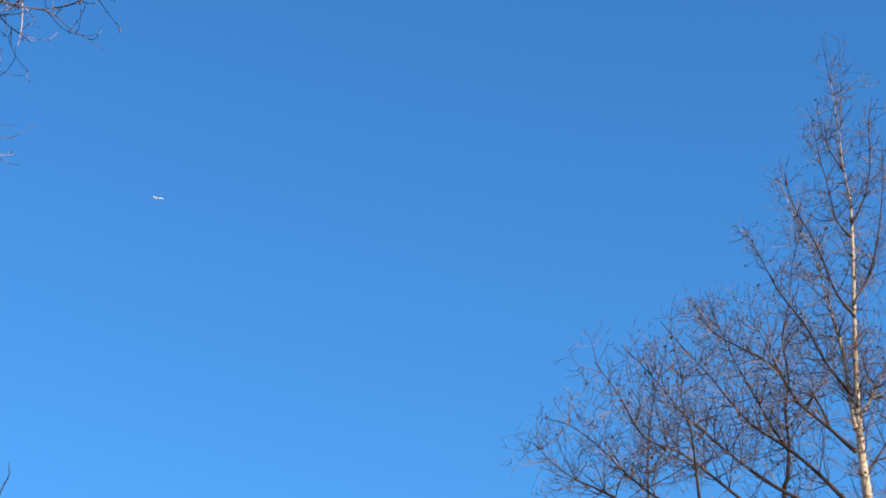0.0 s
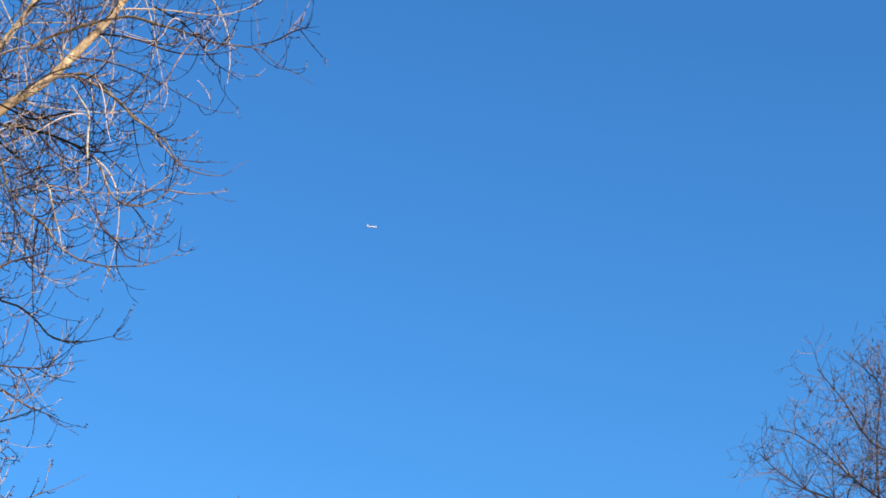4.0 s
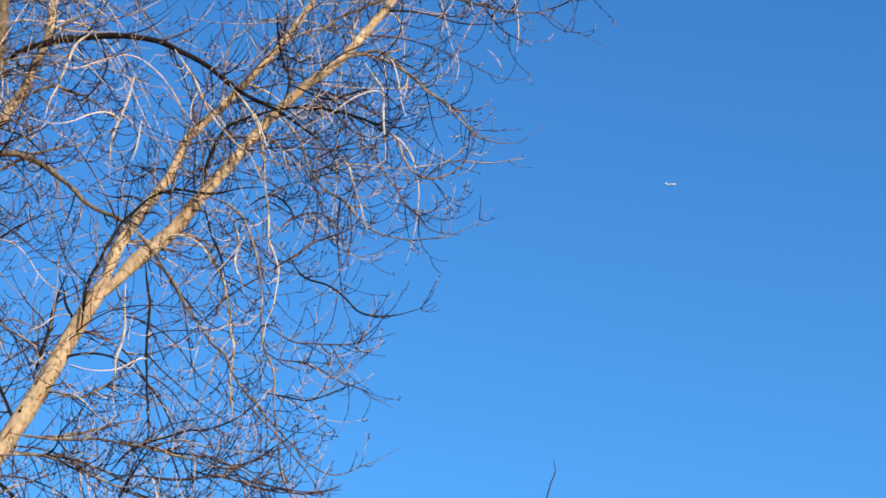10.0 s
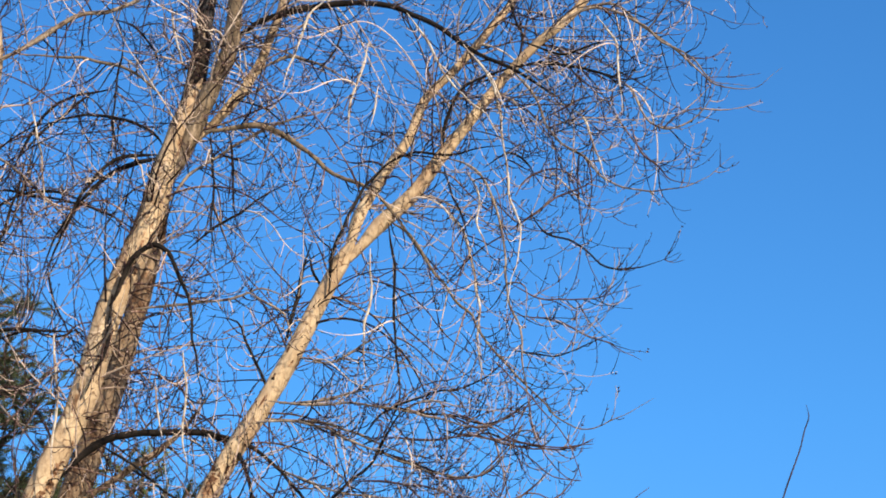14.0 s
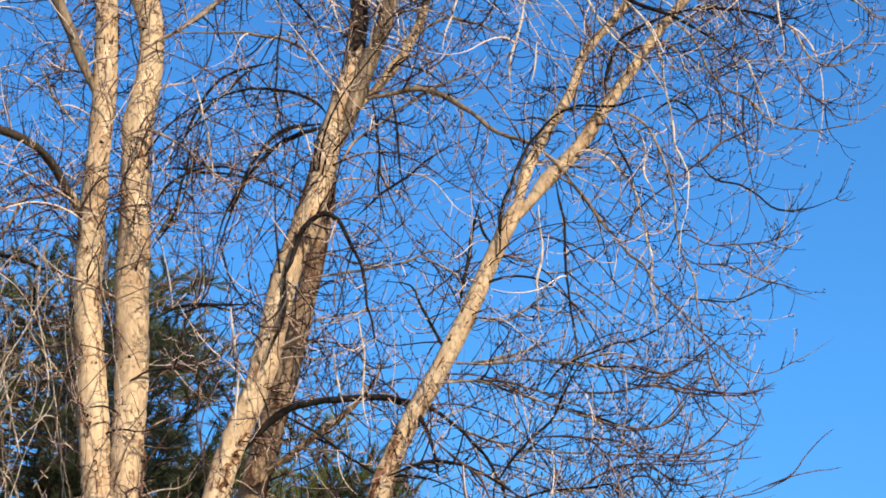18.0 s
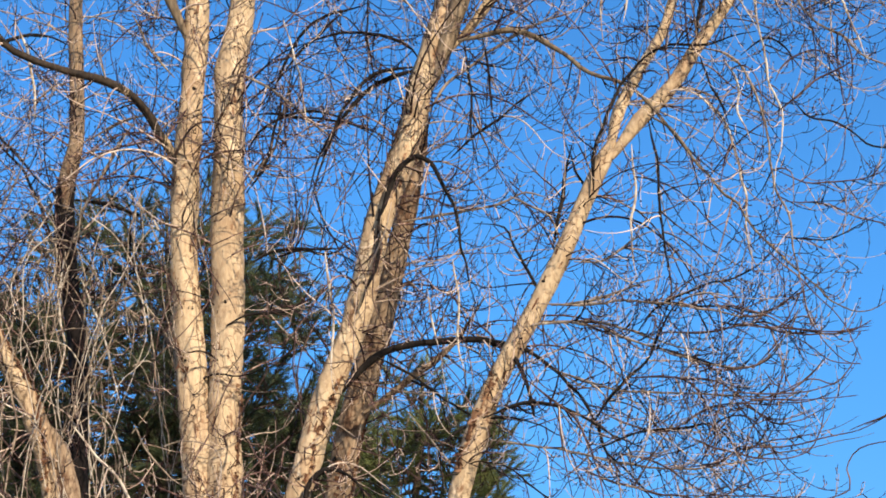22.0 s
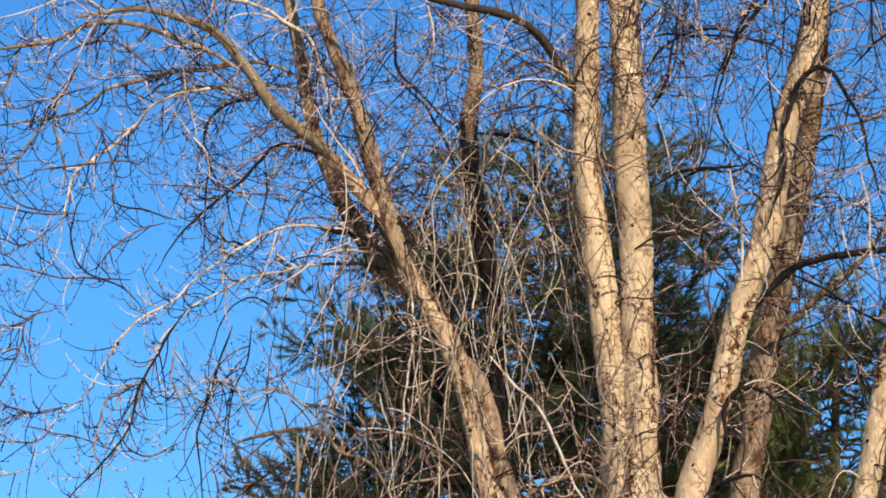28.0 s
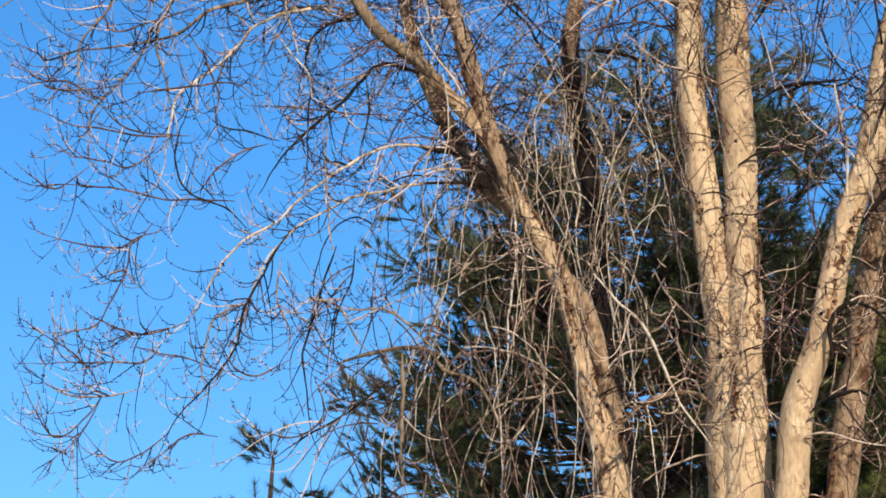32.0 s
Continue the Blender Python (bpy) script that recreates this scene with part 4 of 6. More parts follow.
grow_on("branch", grey, [(-8.66, 19.13, 11.64, 0.026), (-8.93, 18.91, 11.53, 0.024), (-9.25, 18.66, 11.43, 0.022), (-9.40, 18.48, 11.28, 0.0197), (-9.65, 18.25, 11.10, 0.0176), (-9.84, 18.05, 10.83, 0.0165), (-10.03, 17.84, 10.68, 0.0154), (-10.31, 17.58, 10.56, 0.0134), (-10.53, 17.34, 10.45, 0.0114), (-10.75, 17.10, 10.30, 0.0076)])
grow_on("branch", bleached, [(-8.47, 19.11, 11.24, 0.0159), (-8.73, 18.90, 11.30, 0.0168), (-9.00, 18.68, 11.19, 0.0167), (-9.21, 18.49, 11.01, 0.0156), (-9.31, 18.34, 10.78, 0.0155), (-9.55, 18.13, 10.40, 0.0154), (-9.70, 17.96, 10.17, 0.0143), (-9.72, 17.85, 9.96, 0.0132), (-9.73, 17.75, 9.72, 0.0113), (-9.73, 17.66, 9.29, 0.0093), (-9.79, 17.53, 9.03, 0.0074), (-9.98, 17.33, 8.65, 0.0055)])
grow_on("branch", dark, [(-8.37, 19.04, 11.17, 0.0118), (-8.54, 18.87, 11.10, 0.0118), (-8.70, 18.71, 10.90, 0.0117), (-8.73, 18.60, 10.62, 0.0106), (-8.63, 18.55, 10.29, 0.0096), (-8.62, 18.46, 10.02, 0.0095), (-8.59, 18.38, 9.58, 0.0084), (-8.57, 18.29, 9.12, 0.0056)])
grow_on("branch", bleached, [(-9.04, 18.40, 10.97, 0.0097), (-8.81, 18.44, 10.63, 0.0115), (-8.65, 18.44, 10.42, 0.0096), (-8.57, 18.40, 10.11, 0.0076)])
grow_on("branch", bleached, [(-8.93, 18.45, 11.44, 0.0117), (-8.83, 18.39, 11.03, 0.0116), (-8.70, 18.34, 10.57, 0.0076)])
grow_on("branch", grey, [(-9.84, 18.10, 11.42, 0.0138), (-9.92, 17.94, 11.06, 0.0136), (-9.95, 17.81, 10.65, 0.0135), (-9.81, 17.77, 10.26, 0.0114), (-9.70, 17.72, 9.88, 0.0094)])
grow_on("branch", grey, [(-10.37, 17.80, 11.50, 0.0118), (-10.41, 17.66, 11.01, 0.0136), (-10.51, 17.48, 10.72, 0.0115), (-10.53, 17.35, 10.43, 0.0114), (-10.44, 17.29, 9.98, 0.0094), (-10.32, 17.25, 9.61, 0.0075)])
grow_on("branch", grey, [(-9.95, 17.70, 10.60, 0.0096), (-10.04, 17.57, 10.33, 0.0095), (-10.14, 17.45, 10.06, 0.0094), (-10.28, 17.30, 9.79, 0.0094), (-10.28, 17.23, 9.48, 0.0074), (-10.19, 17.21, 9.18, 0.0055)])
grow_on("branch", tanned, [(-9.53, 17.13, 6.99, 0.0105), (-9.68, 17.00, 6.91, 0.0096), (-9.83, 16.87, 6.87, 0.0087), (-10.02, 16.71, 6.86, 0.0078), (-10.17, 16.57, 6.96, 0.0061), (-10.28, 16.45, 7.10, 0.0043)])
grow_on("branch", twiggy, [(-9.76, 16.88, 6.88, 0.0087), (-9.83, 16.75, 7.08, 0.0078), (-9.97, 16.58, 7.23, 0.0069), (-10.15, 16.39, 7.37, 0.0061), (-10.28, 16.22, 7.48, 0.0043)])
grow_on("branch", twiggy, [(-9.76, 16.88, 6.88, 0.0087), (-9.85, 16.74, 6.63, 0.0086), (-10.01, 16.56, 6.47, 0.0077), (-10.12, 16.40, 6.64, 0.0069), (-10.22, 16.25, 6.93, 0.0051)])
grow_on("branch", twiggy, [(-9.76, 16.88, 6.88, 0.0070), (-9.83, 16.72, 6.52, 0.0069), (-9.97, 16.52, 6.24, 0.0060), (-10.07, 16.35, 6.01, 0.0051)])
grow_on("branch", twiggy, [(-9.48, 17.38, 7.46, 0.0089), (-9.54, 17.21, 7.27, 0.0088), (-9.78, 16.93, 7.19, 0.0079), (-10.04, 16.63, 7.13, 0.0070), (-10.30, 16.32, 7.08, 0.0052)])
grow_on("branch", twiggy, [(-9.27, 17.50, 7.69, 0.0098), (-9.47, 17.25, 7.54, 0.0088), (-9.66, 16.99, 7.50, 0.0088), (-9.82, 16.76, 7.55, 0.0070), (-9.89, 16.58, 7.63, 0.0044)])
grow_on("branch", twiggy, [(-9.64, 17.52, 8.59, 0.0091), (-9.79, 17.32, 8.46, 0.0091), (-9.79, 17.21, 8.15, 0.0081), (-9.84, 17.07, 7.85, 0.0080), (-9.90, 16.91, 7.55, 0.0071), (-10.14, 16.66, 7.43, 0.0053), (-10.38, 16.39, 7.44, 0.0044)])
grow_on("branch", dark, [(-8.52, 17.98, 8.64, 0.0109), (-8.67, 17.85, 8.29, 0.0117), (-8.82, 17.71, 7.88, 0.0107), (-8.85, 17.63, 7.49, 0.0106), (-8.97, 17.51, 7.21, 0.0097), (-9.11, 17.37, 6.93, 0.0087), (-9.24, 17.24, 6.65, 0.0078), (-9.37, 17.10, 6.23, 0.0060)])
grow_on("branch", twiggy, [(-9.07, 17.71, 7.27, 0.0080), (-9.24, 17.48, 7.32, 0.0080), (-9.44, 17.22, 7.33, 0.0070), (-9.55, 17.00, 7.33, 0.0052)])
grow_on("branch", twiggy, [(-8.53, 18.09, 7.43, 0.0090), (-8.74, 17.84, 7.23, 0.0089), (-8.86, 17.63, 7.23, 0.0080), (-8.94, 17.44, 7.45, 0.0062)])
grow_on("branch", grey, [(-8.28, 18.53, 7.48, 0.0146), (-7.98, 18.61, 7.58, 0.0200), (-7.67, 18.68, 7.62, 0.0200), (-7.46, 18.70, 7.58, 0.0199), (-7.29, 18.71, 7.38, 0.0180), (-7.08, 18.73, 7.31, 0.0179), (-6.91, 18.73, 7.14, 0.0161), (-6.75, 18.73, 6.81, 0.0142), (-6.64, 18.71, 6.49, 0.0123), (-6.57, 18.68, 6.22, 0.0105)])
grow_on("branch", grey, [(-7.54, 18.31, 7.48, 0.0160), (-7.54, 18.31, 7.24, 0.0195), (-7.55, 18.30, 6.88, 0.0194), (-7.53, 18.31, 6.57, 0.0176), (-7.50, 18.32, 6.21, 0.0158)])
grow_on("branch", tanned, [(-7.27, 18.52, 7.49, 0.0089), (-7.35, 18.43, 7.57, 0.0107), (-7.47, 18.32, 7.71, 0.0107), (-7.64, 18.18, 7.82, 0.0107), (-7.89, 18.01, 7.82, 0.0089), (-8.10, 17.85, 7.82, 0.0071)])
grow_on("branch", dark, [(-7.69, 18.46, 7.27, 0.0107), (-7.93, 18.28, 7.01, 0.0107), (-8.08, 18.13, 6.83, 0.0106), (-8.32, 17.94, 6.64, 0.0088), (-8.55, 17.75, 6.41, 0.0070)])
grow_on("branch", bleached, [(-5.83, 18.61, 8.11, 0.0142), (-5.61, 18.66, 7.83, 0.0141), (-5.42, 18.70, 7.62, 0.0140), (-5.23, 18.73, 7.24, 0.0139), (-5.09, 18.76, 6.88, 0.0139), (-4.95, 18.78, 6.62, 0.0121), (-4.81, 18.79, 6.41, 0.0086)])
grow_on("branch", brown, [(-4.90, 19.29, 6.92, 0.032), (-5.03, 19.21, 7.07, 0.027), (-5.24, 19.12, 7.09, 0.025), (-5.47, 19.01, 7.00, 0.023), (-5.60, 18.93, 6.89, 0.021), (-5.74, 18.85, 6.70, 0.0175)])
grow_on("branch", tanned, [(-5.32, 18.76, 8.15, 0.0089), (-5.17, 18.77, 7.87, 0.0106), (-4.98, 18.79, 7.65, 0.0088), (-4.85, 18.78, 7.57, 0.0070)])
grow_on("branch", tanned, [(-5.42, 18.63, 6.17, 0.0086), (-5.13, 18.66, 6.33, 0.0103), (-4.78, 18.70, 6.41, 0.0069)])
grow_on("branch", dark, [(-6.14, 19.46, 6.83, 0.025), (-6.32, 19.37, 7.04, 0.024), (-6.46, 19.30, 7.30, 0.022), (-6.60, 19.22, 7.46, 0.020), (-6.71, 19.16, 7.54, 0.0164)])
grow_on("branch", bleached, [(-6.44, 19.99, 10.40, 0.0118), (-6.44, 19.88, 9.86, 0.0116), (-6.34, 19.81, 9.35, 0.0115), (-6.34, 19.71, 8.96, 0.0095), (-6.28, 19.62, 8.47, 0.0075)])
grow_on("branch", tanned, [(-6.45, 20.09, 10.48, 0.0118), (-6.52, 19.94, 10.41, 0.0118), (-6.66, 19.76, 10.19, 0.0116), (-6.75, 19.59, 9.85, 0.0096), (-6.76, 19.46, 9.51, 0.0076)])
grow_on("branch", tanned, [(-6.37, 20.12, 10.54, 0.0118), (-6.59, 19.89, 10.48, 0.0118), (-6.75, 19.67, 10.20, 0.0097), (-6.82, 19.49, 9.76, 0.0096), (-6.81, 19.34, 9.24, 0.0075)])
grow_on("branch", bleached, [(-6.17, 19.66, 9.97, 0.0096), (-6.05, 19.64, 9.71, 0.0133), (-5.94, 19.62, 9.46, 0.0132), (-5.80, 19.61, 8.98, 0.0112), (-5.69, 19.59, 8.68, 0.0093)])
grow_on("branch", bleached, [(-6.79, 19.13, 9.16, 0.0093), (-6.73, 19.10, 8.80, 0.0130), (-6.71, 19.05, 8.45, 0.0129), (-6.76, 18.98, 7.89, 0.0109), (-6.77, 18.93, 7.39, 0.0090)])
grow_on("branch", tanned, [(-6.69, 19.17, 9.05, 0.0093), (-6.63, 19.13, 8.75, 0.0111), (-6.53, 19.11, 8.34, 0.0110), (-6.54, 19.06, 7.89, 0.0109), (-6.59, 18.99, 7.34, 0.0090)])
grow_on("branch", tanned, [(-6.26, 19.10, 7.19, 0.0090), (-6.66, 18.91, 7.08, 0.0107), (-6.88, 18.78, 6.96, 0.0089)])
grow_on("branch", tanned, [(-6.23, 19.01, 7.33, 0.0090), (-6.47, 18.85, 6.97, 0.0107), (-6.69, 18.71, 6.59, 0.0106), (-6.83, 18.58, 6.45, 0.0070)])
grow_on("branch", tanned, [(-6.22, 19.64, 9.74, 0.0095), (-5.93, 19.62, 9.63, 0.0095), (-5.65, 19.60, 9.70, 0.0113), (-5.36, 19.58, 9.77, 0.0094), (-5.15, 19.53, 9.67, 0.0075)])
grow_on("branch", tanned, [(-5.74, 19.57, 10.00, 0.0095), (-5.57, 19.52, 9.72, 0.0113), (-5.34, 19.48, 9.39, 0.0112), (-5.17, 19.42, 9.07, 0.0111), (-5.05, 19.35, 8.69, 0.0091)])
grow_on("branch", bleached, [(-5.50, 19.54, 10.60, 0.0115), (-5.34, 19.53, 10.27, 0.0133), (-5.15, 19.53, 10.04, 0.0094)])
grow_on("branch", dark, [(-6.50, 20.28, 11.09, 0.024), (-6.15, 20.39, 11.06, 0.024), (-5.85, 20.48, 10.98, 0.020)])
grow_on("branch", dark, [(-5.94, 20.45, 10.98, 0.0160), (-5.92, 20.41, 10.59, 0.0119), (-5.89, 20.37, 10.32, 0.0079)])
grow_on("branch", tanned, [(-6.51, 20.18, 10.34, 0.0178), (-6.31, 20.13, 10.96, 0.0159), (-6.11, 20.09, 11.29, 0.0139), (-5.91, 20.05, 11.67, 0.0100)])
grow_on("branch", dark, [(-6.67, 20.23, 10.65, 0.0159), (-6.83, 20.10, 11.09, 0.0160), (-6.97, 19.97, 11.37, 0.0140), (-7.16, 19.82, 11.58, 0.0120), (-7.35, 19.67, 11.80, 0.0080)])
grow_on("branch", twiggy, [(-9.53, 17.81, 9.63, 0.0094), (-9.85, 17.52, 9.56, 0.0093), (-10.12, 17.25, 9.55, 0.0083), (-10.38, 16.98, 9.57, 0.0074), (-10.59, 16.73, 9.64, 0.0046)])
grow_on("branch", twiggy, [(-9.76, 17.69, 9.53, 0.0093), (-9.93, 17.50, 9.26, 0.0093), (-10.12, 17.30, 9.26, 0.0083), (-10.35, 17.07, 9.26, 0.0074), (-10.44, 16.92, 9.33, 0.0064), (-10.56, 16.75, 9.17, 0.0046)])
grow_on("branch", twiggy, [(-9.13, 18.02, 9.00, 0.0111), (-9.46, 17.74, 8.97, 0.0101), (-9.68, 17.50, 8.92, 0.0092), (-9.90, 17.26, 8.94, 0.0082), (-10.21, 16.97, 8.93, 0.0073), (-10.49, 16.67, 8.86, 0.0045)])
grow_on("branch", dark, [(-8.98, 17.98, 8.70, 0.0092), (-9.17, 17.87, 8.90, 0.0092), (-9.44, 17.71, 8.99, 0.0092), (-9.53, 17.64, 9.14, 0.0083), (-9.56, 17.60, 9.42, 0.0083), (-9.50, 17.62, 9.75, 0.0074), (-9.41, 17.65, 9.98, 0.0056)])
grow_on("branch", twiggy, [(-8.87, 18.15, 9.59, 0.0094), (-9.02, 17.99, 9.49, 0.0093), (-9.22, 17.81, 9.28, 0.0092), (-9.31, 17.67, 9.02, 0.0073), (-9.25, 17.62, 8.85, 0.0055)])
grow_on("branch", dark, [(-8.82, 18.28, 9.66, 0.0094), (-9.06, 18.05, 9.69, 0.0084), (-9.21, 17.87, 9.67, 0.0075), (-9.31, 17.70, 9.76, 0.0046)])
grow_on("branch", twiggy, [(-10.23, 17.19, 9.18, 0.0092), (-10.43, 16.95, 8.90, 0.0082), (-10.55, 16.75, 8.98, 0.0073), (-10.63, 16.58, 9.07, 0.0045)])
grow_on("branch", twiggy, [(-10.23, 17.30, 9.87, 0.0094), (-10.00, 17.36, 9.61, 0.0093), (-9.74, 17.43, 9.54, 0.0074), (-9.48, 17.50, 9.53, 0.0046)])
grow_on("branch", twiggy, [(-10.20, 17.32, 9.88, 0.0094), (-10.39, 17.05, 9.99, 0.0084), (-10.54, 16.80, 9.94, 0.0074), (-10.65, 16.57, 10.01, 0.0046)])
grow_on("branch", twiggy, [(-10.01, 17.55, 10.02, 0.0075), (-9.61, 17.68, 10.08, 0.0085), (-9.25, 17.79, 10.13, 0.0084), (-8.98, 17.84, 10.03, 0.0075), (-8.84, 17.83, 9.74, 0.0046)])
grow_on("branch", dark, [(-10.41, 17.43, 10.55, 0.0115), (-10.57, 17.21, 10.38, 0.0095), (-10.69, 17.02, 10.24, 0.0085), (-10.69, 16.90, 10.37, 0.0066), (-10.51, 16.90, 10.42, 0.0047)])
grow_on("branch", twiggy, [(-10.48, 17.27, 10.38, 0.0095), (-10.66, 17.04, 10.00, 0.0084), (-10.36, 17.11, 9.95, 0.0075), (-10.04, 17.18, 9.97, 0.0065), (-9.68, 17.27, 9.98, 0.0046)])
grow_on("branch", twiggy, [(-8.01, 18.98, 10.08, 0.0096), (-8.31, 18.71, 10.04, 0.0095), (-8.66, 18.42, 10.04, 0.0085), (-8.89, 18.16, 10.00, 0.0075), (-9.03, 17.96, 9.96, 0.0047)])
grow_on("branch", dark, [(-8.21, 18.89, 10.49, 0.0097), (-8.14, 18.81, 9.97, 0.0086), (-8.18, 18.69, 9.57, 0.0057)])
grow_on("branch", tanned, [(-8.41, 18.47, 9.88, 0.0075), (-8.38, 18.38, 9.38, 0.0093), (-8.30, 18.30, 8.84, 0.0074), (-8.23, 18.23, 8.52, 0.0055)])
grow_on("branch", twiggy, [(-9.74, 17.58, 8.71, 0.0083), (-9.84, 17.41, 8.47, 0.0082), (-10.05, 17.18, 8.39, 0.0081), (-10.26, 16.93, 8.38, 0.0072), (-10.42, 16.72, 8.41, 0.0045)])
grow_on("branch", tanned, [(-8.37, 18.06, 7.99, 0.0108), (-8.10, 18.10, 7.90, 0.0107), (-7.93, 18.11, 7.59, 0.0107), (-7.76, 18.11, 7.41, 0.0088)])
grow_on("branch", dark, [(-8.23, 18.34, 8.56, 0.0110), (-8.33, 18.23, 8.04, 0.0109), (-8.43, 18.11, 7.54, 0.0099), (-8.37, 18.07, 7.15, 0.0089), (-8.31, 18.04, 6.77, 0.0088), (-8.19, 18.03, 6.50, 0.0061)])
grow_on("branch", tanned, [(-8.64, 18.04, 8.40, 0.0091), (-8.63, 17.97, 8.00, 0.0099), (-8.48, 17.97, 7.66, 0.0089), (-8.47, 17.90, 7.42, 0.0062)])
grow_on("branch", dark, [(-8.03, 18.32, 8.53, 0.0091), (-8.04, 18.26, 8.18, 0.0090), (-8.13, 18.16, 7.79, 0.0090), (-8.12, 18.11, 7.51, 0.0080), (-8.02, 18.10, 7.23, 0.0053)])
grow_on("branch", twiggy, [(-8.96, 17.55, 6.61, 0.0088), (-9.14, 17.37, 6.60, 0.0087), (-9.32, 17.20, 6.39, 0.0078), (-9.51, 17.02, 6.16, 0.0052)])
grow_on("branch", twiggy, [(-9.29, 17.26, 6.61, 0.0078), (-9.44, 17.12, 6.43, 0.0078), (-9.62, 16.96, 6.31, 0.0069), (-9.73, 16.84, 6.39, 0.0060), (-9.83, 16.72, 6.53, 0.0043)])
grow_on("branch", twiggy, [(-9.59, 17.89, 10.99, 0.0096), (-9.86, 17.63, 10.79, 0.0096), (-10.13, 17.36, 10.59, 0.0085), (-10.18, 17.22, 10.72, 0.0076), (-10.24, 17.06, 11.02, 0.0066)])
grow_on("branch", tanned, [(-8.87, 17.93, 8.01, 0.0108), (-9.09, 17.70, 7.75, 0.0099), (-9.12, 17.57, 7.45, 0.0089), (-9.11, 17.47, 7.16, 0.0079), (-8.96, 17.43, 6.83, 0.0061)])
grow_on("branch", twiggy, [(-8.30, 18.09, 7.25, 0.0089), (-8.17, 18.06, 6.92, 0.0088), (-8.31, 17.92, 6.69, 0.0079), (-8.55, 17.72, 6.66, 0.0070), (-8.79, 17.52, 6.78, 0.0052)])
grow_on("branch", twiggy, [(-9.15, 18.34, 11.27, 0.0117), (-9.31, 18.15, 11.42, 0.0117), (-9.51, 17.93, 11.48, 0.0107), (-9.70, 17.72, 11.35, 0.0097), (-9.83, 17.53, 11.05, 0.0086), (-9.85, 17.40, 10.64, 0.0066)])
grow_on("branch", twiggy, [(-9.67, 17.96, 10.76, 0.0096), (-9.46, 17.93, 10.45, 0.0095), (-9.29, 17.88, 10.06, 0.0085), (-9.25, 17.76, 9.72, 0.0074), (-9.11, 17.69, 9.45, 0.0055)])
grow_on("branch", dark, [(-3.26, 19.12, 12.94, 0.0097), (-3.29, 19.09, 12.29, 0.0114), (-3.25, 19.06, 11.67, 0.0113), (-3.16, 19.04, 11.07, 0.0074)])
grow_on("branch", bleached, [(-4.09, 18.96, 12.21, 0.0095), (-3.97, 18.96, 11.79, 0.0113), (-3.88, 18.94, 11.36, 0.0112), (-3.78, 18.93, 10.89, 0.0074)])
grow_on("branch", bleached, [(-1.29, 18.66, 13.13, 0.0151), (-1.46, 18.62, 12.91, 0.0150), (-1.52, 18.59, 12.64, 0.0131), (-1.61, 18.55, 12.31, 0.0111), (-1.65, 18.53, 12.09, 0.0074)])
grow_on("branch", bleached, [(-0.87, 18.48, 12.55, 0.0111), (-0.92, 18.44, 12.20, 0.0128), (-1.02, 18.41, 11.82, 0.0109), (-1.03, 18.37, 11.45, 0.0072)])
grow_on("branch", bleached, [(-0.77, 18.48, 12.10, 0.0092), (-0.80, 18.43, 11.83, 0.0109), (-0.84, 18.38, 11.60, 0.0072)])
grow_on("branch", bleached, [(-2.84, 19.09, 13.37, 0.0117), (-2.76, 19.05, 12.90, 0.0135), (-2.68, 19.01, 12.63, 0.0076)])
grow_on("branch", dark, [(-2.35, 18.85, 11.80, 0.0111), (-2.29, 18.83, 11.21, 0.0128), (-2.28, 18.80, 10.84, 0.0109), (-2.21, 18.77, 10.38, 0.0072)])
grow_on("branch", dark, [(-2.18, 18.87, 11.85, 0.0112), (-2.09, 18.85, 11.40, 0.0129), (-2.08, 18.82, 10.97, 0.0091), (-2.02, 18.79, 10.67, 0.0072)])
grow_on("branch", tanned, [(-1.94, 18.90, 12.48, 0.0151), (-1.64, 18.83, 12.59, 0.0151), (-1.42, 18.75, 12.49, 0.0131), (-1.20, 18.66, 12.32, 0.0111), (-1.03, 18.57, 12.15, 0.0092)])
grow_on("branch", dark, [(-1.23, 18.76, 13.11, 0.0133), (-1.14, 18.72, 12.84, 0.0113), (-1.18, 18.66, 12.63, 0.0112), (-1.30, 18.60, 12.35, 0.0093), (-1.37, 18.55, 12.13, 0.0074)])
grow_on("branch", dark, [(-2.16, 18.88, 12.16, 0.0094), (-1.94, 18.83, 12.07, 0.0093), (-1.77, 18.78, 11.93, 0.0093), (-1.66, 18.73, 11.81, 0.0074)])
grow_on("branch", bleached, [(-2.46, 18.74, 9.53, 0.0106), (-2.41, 18.71, 9.14, 0.0122), (-2.42, 18.68, 8.71, 0.0104), (-2.35, 18.65, 8.34, 0.0069)])
grow_on("branch", bleached, [(-2.70, 18.81, 9.29, 0.0088), (-2.65, 18.76, 8.95, 0.0105), (-2.60, 18.72, 8.72, 0.0070)])
grow_on("branch", bleached, [(-0.81, 18.48, 10.42, 0.0106), (-0.80, 18.45, 9.91, 0.0122), (-0.85, 18.41, 9.46, 0.0104), (-0.81, 18.38, 9.13, 0.0068)])
grow_on("branch", tanned, [(-1.37, 18.65, 9.40, 0.0122), (-1.10, 18.57, 9.37, 0.0121), (-0.85, 18.48, 9.49, 0.0104), (-0.60, 18.39, 9.56, 0.0069)])
grow_on("branch", tanned, [(-1.59, 18.73, 9.03, 0.0122), (-1.18, 18.63, 9.02, 0.0121), (-0.89, 18.51, 9.08, 0.0103), (-0.64, 18.39, 9.11, 0.0068)])
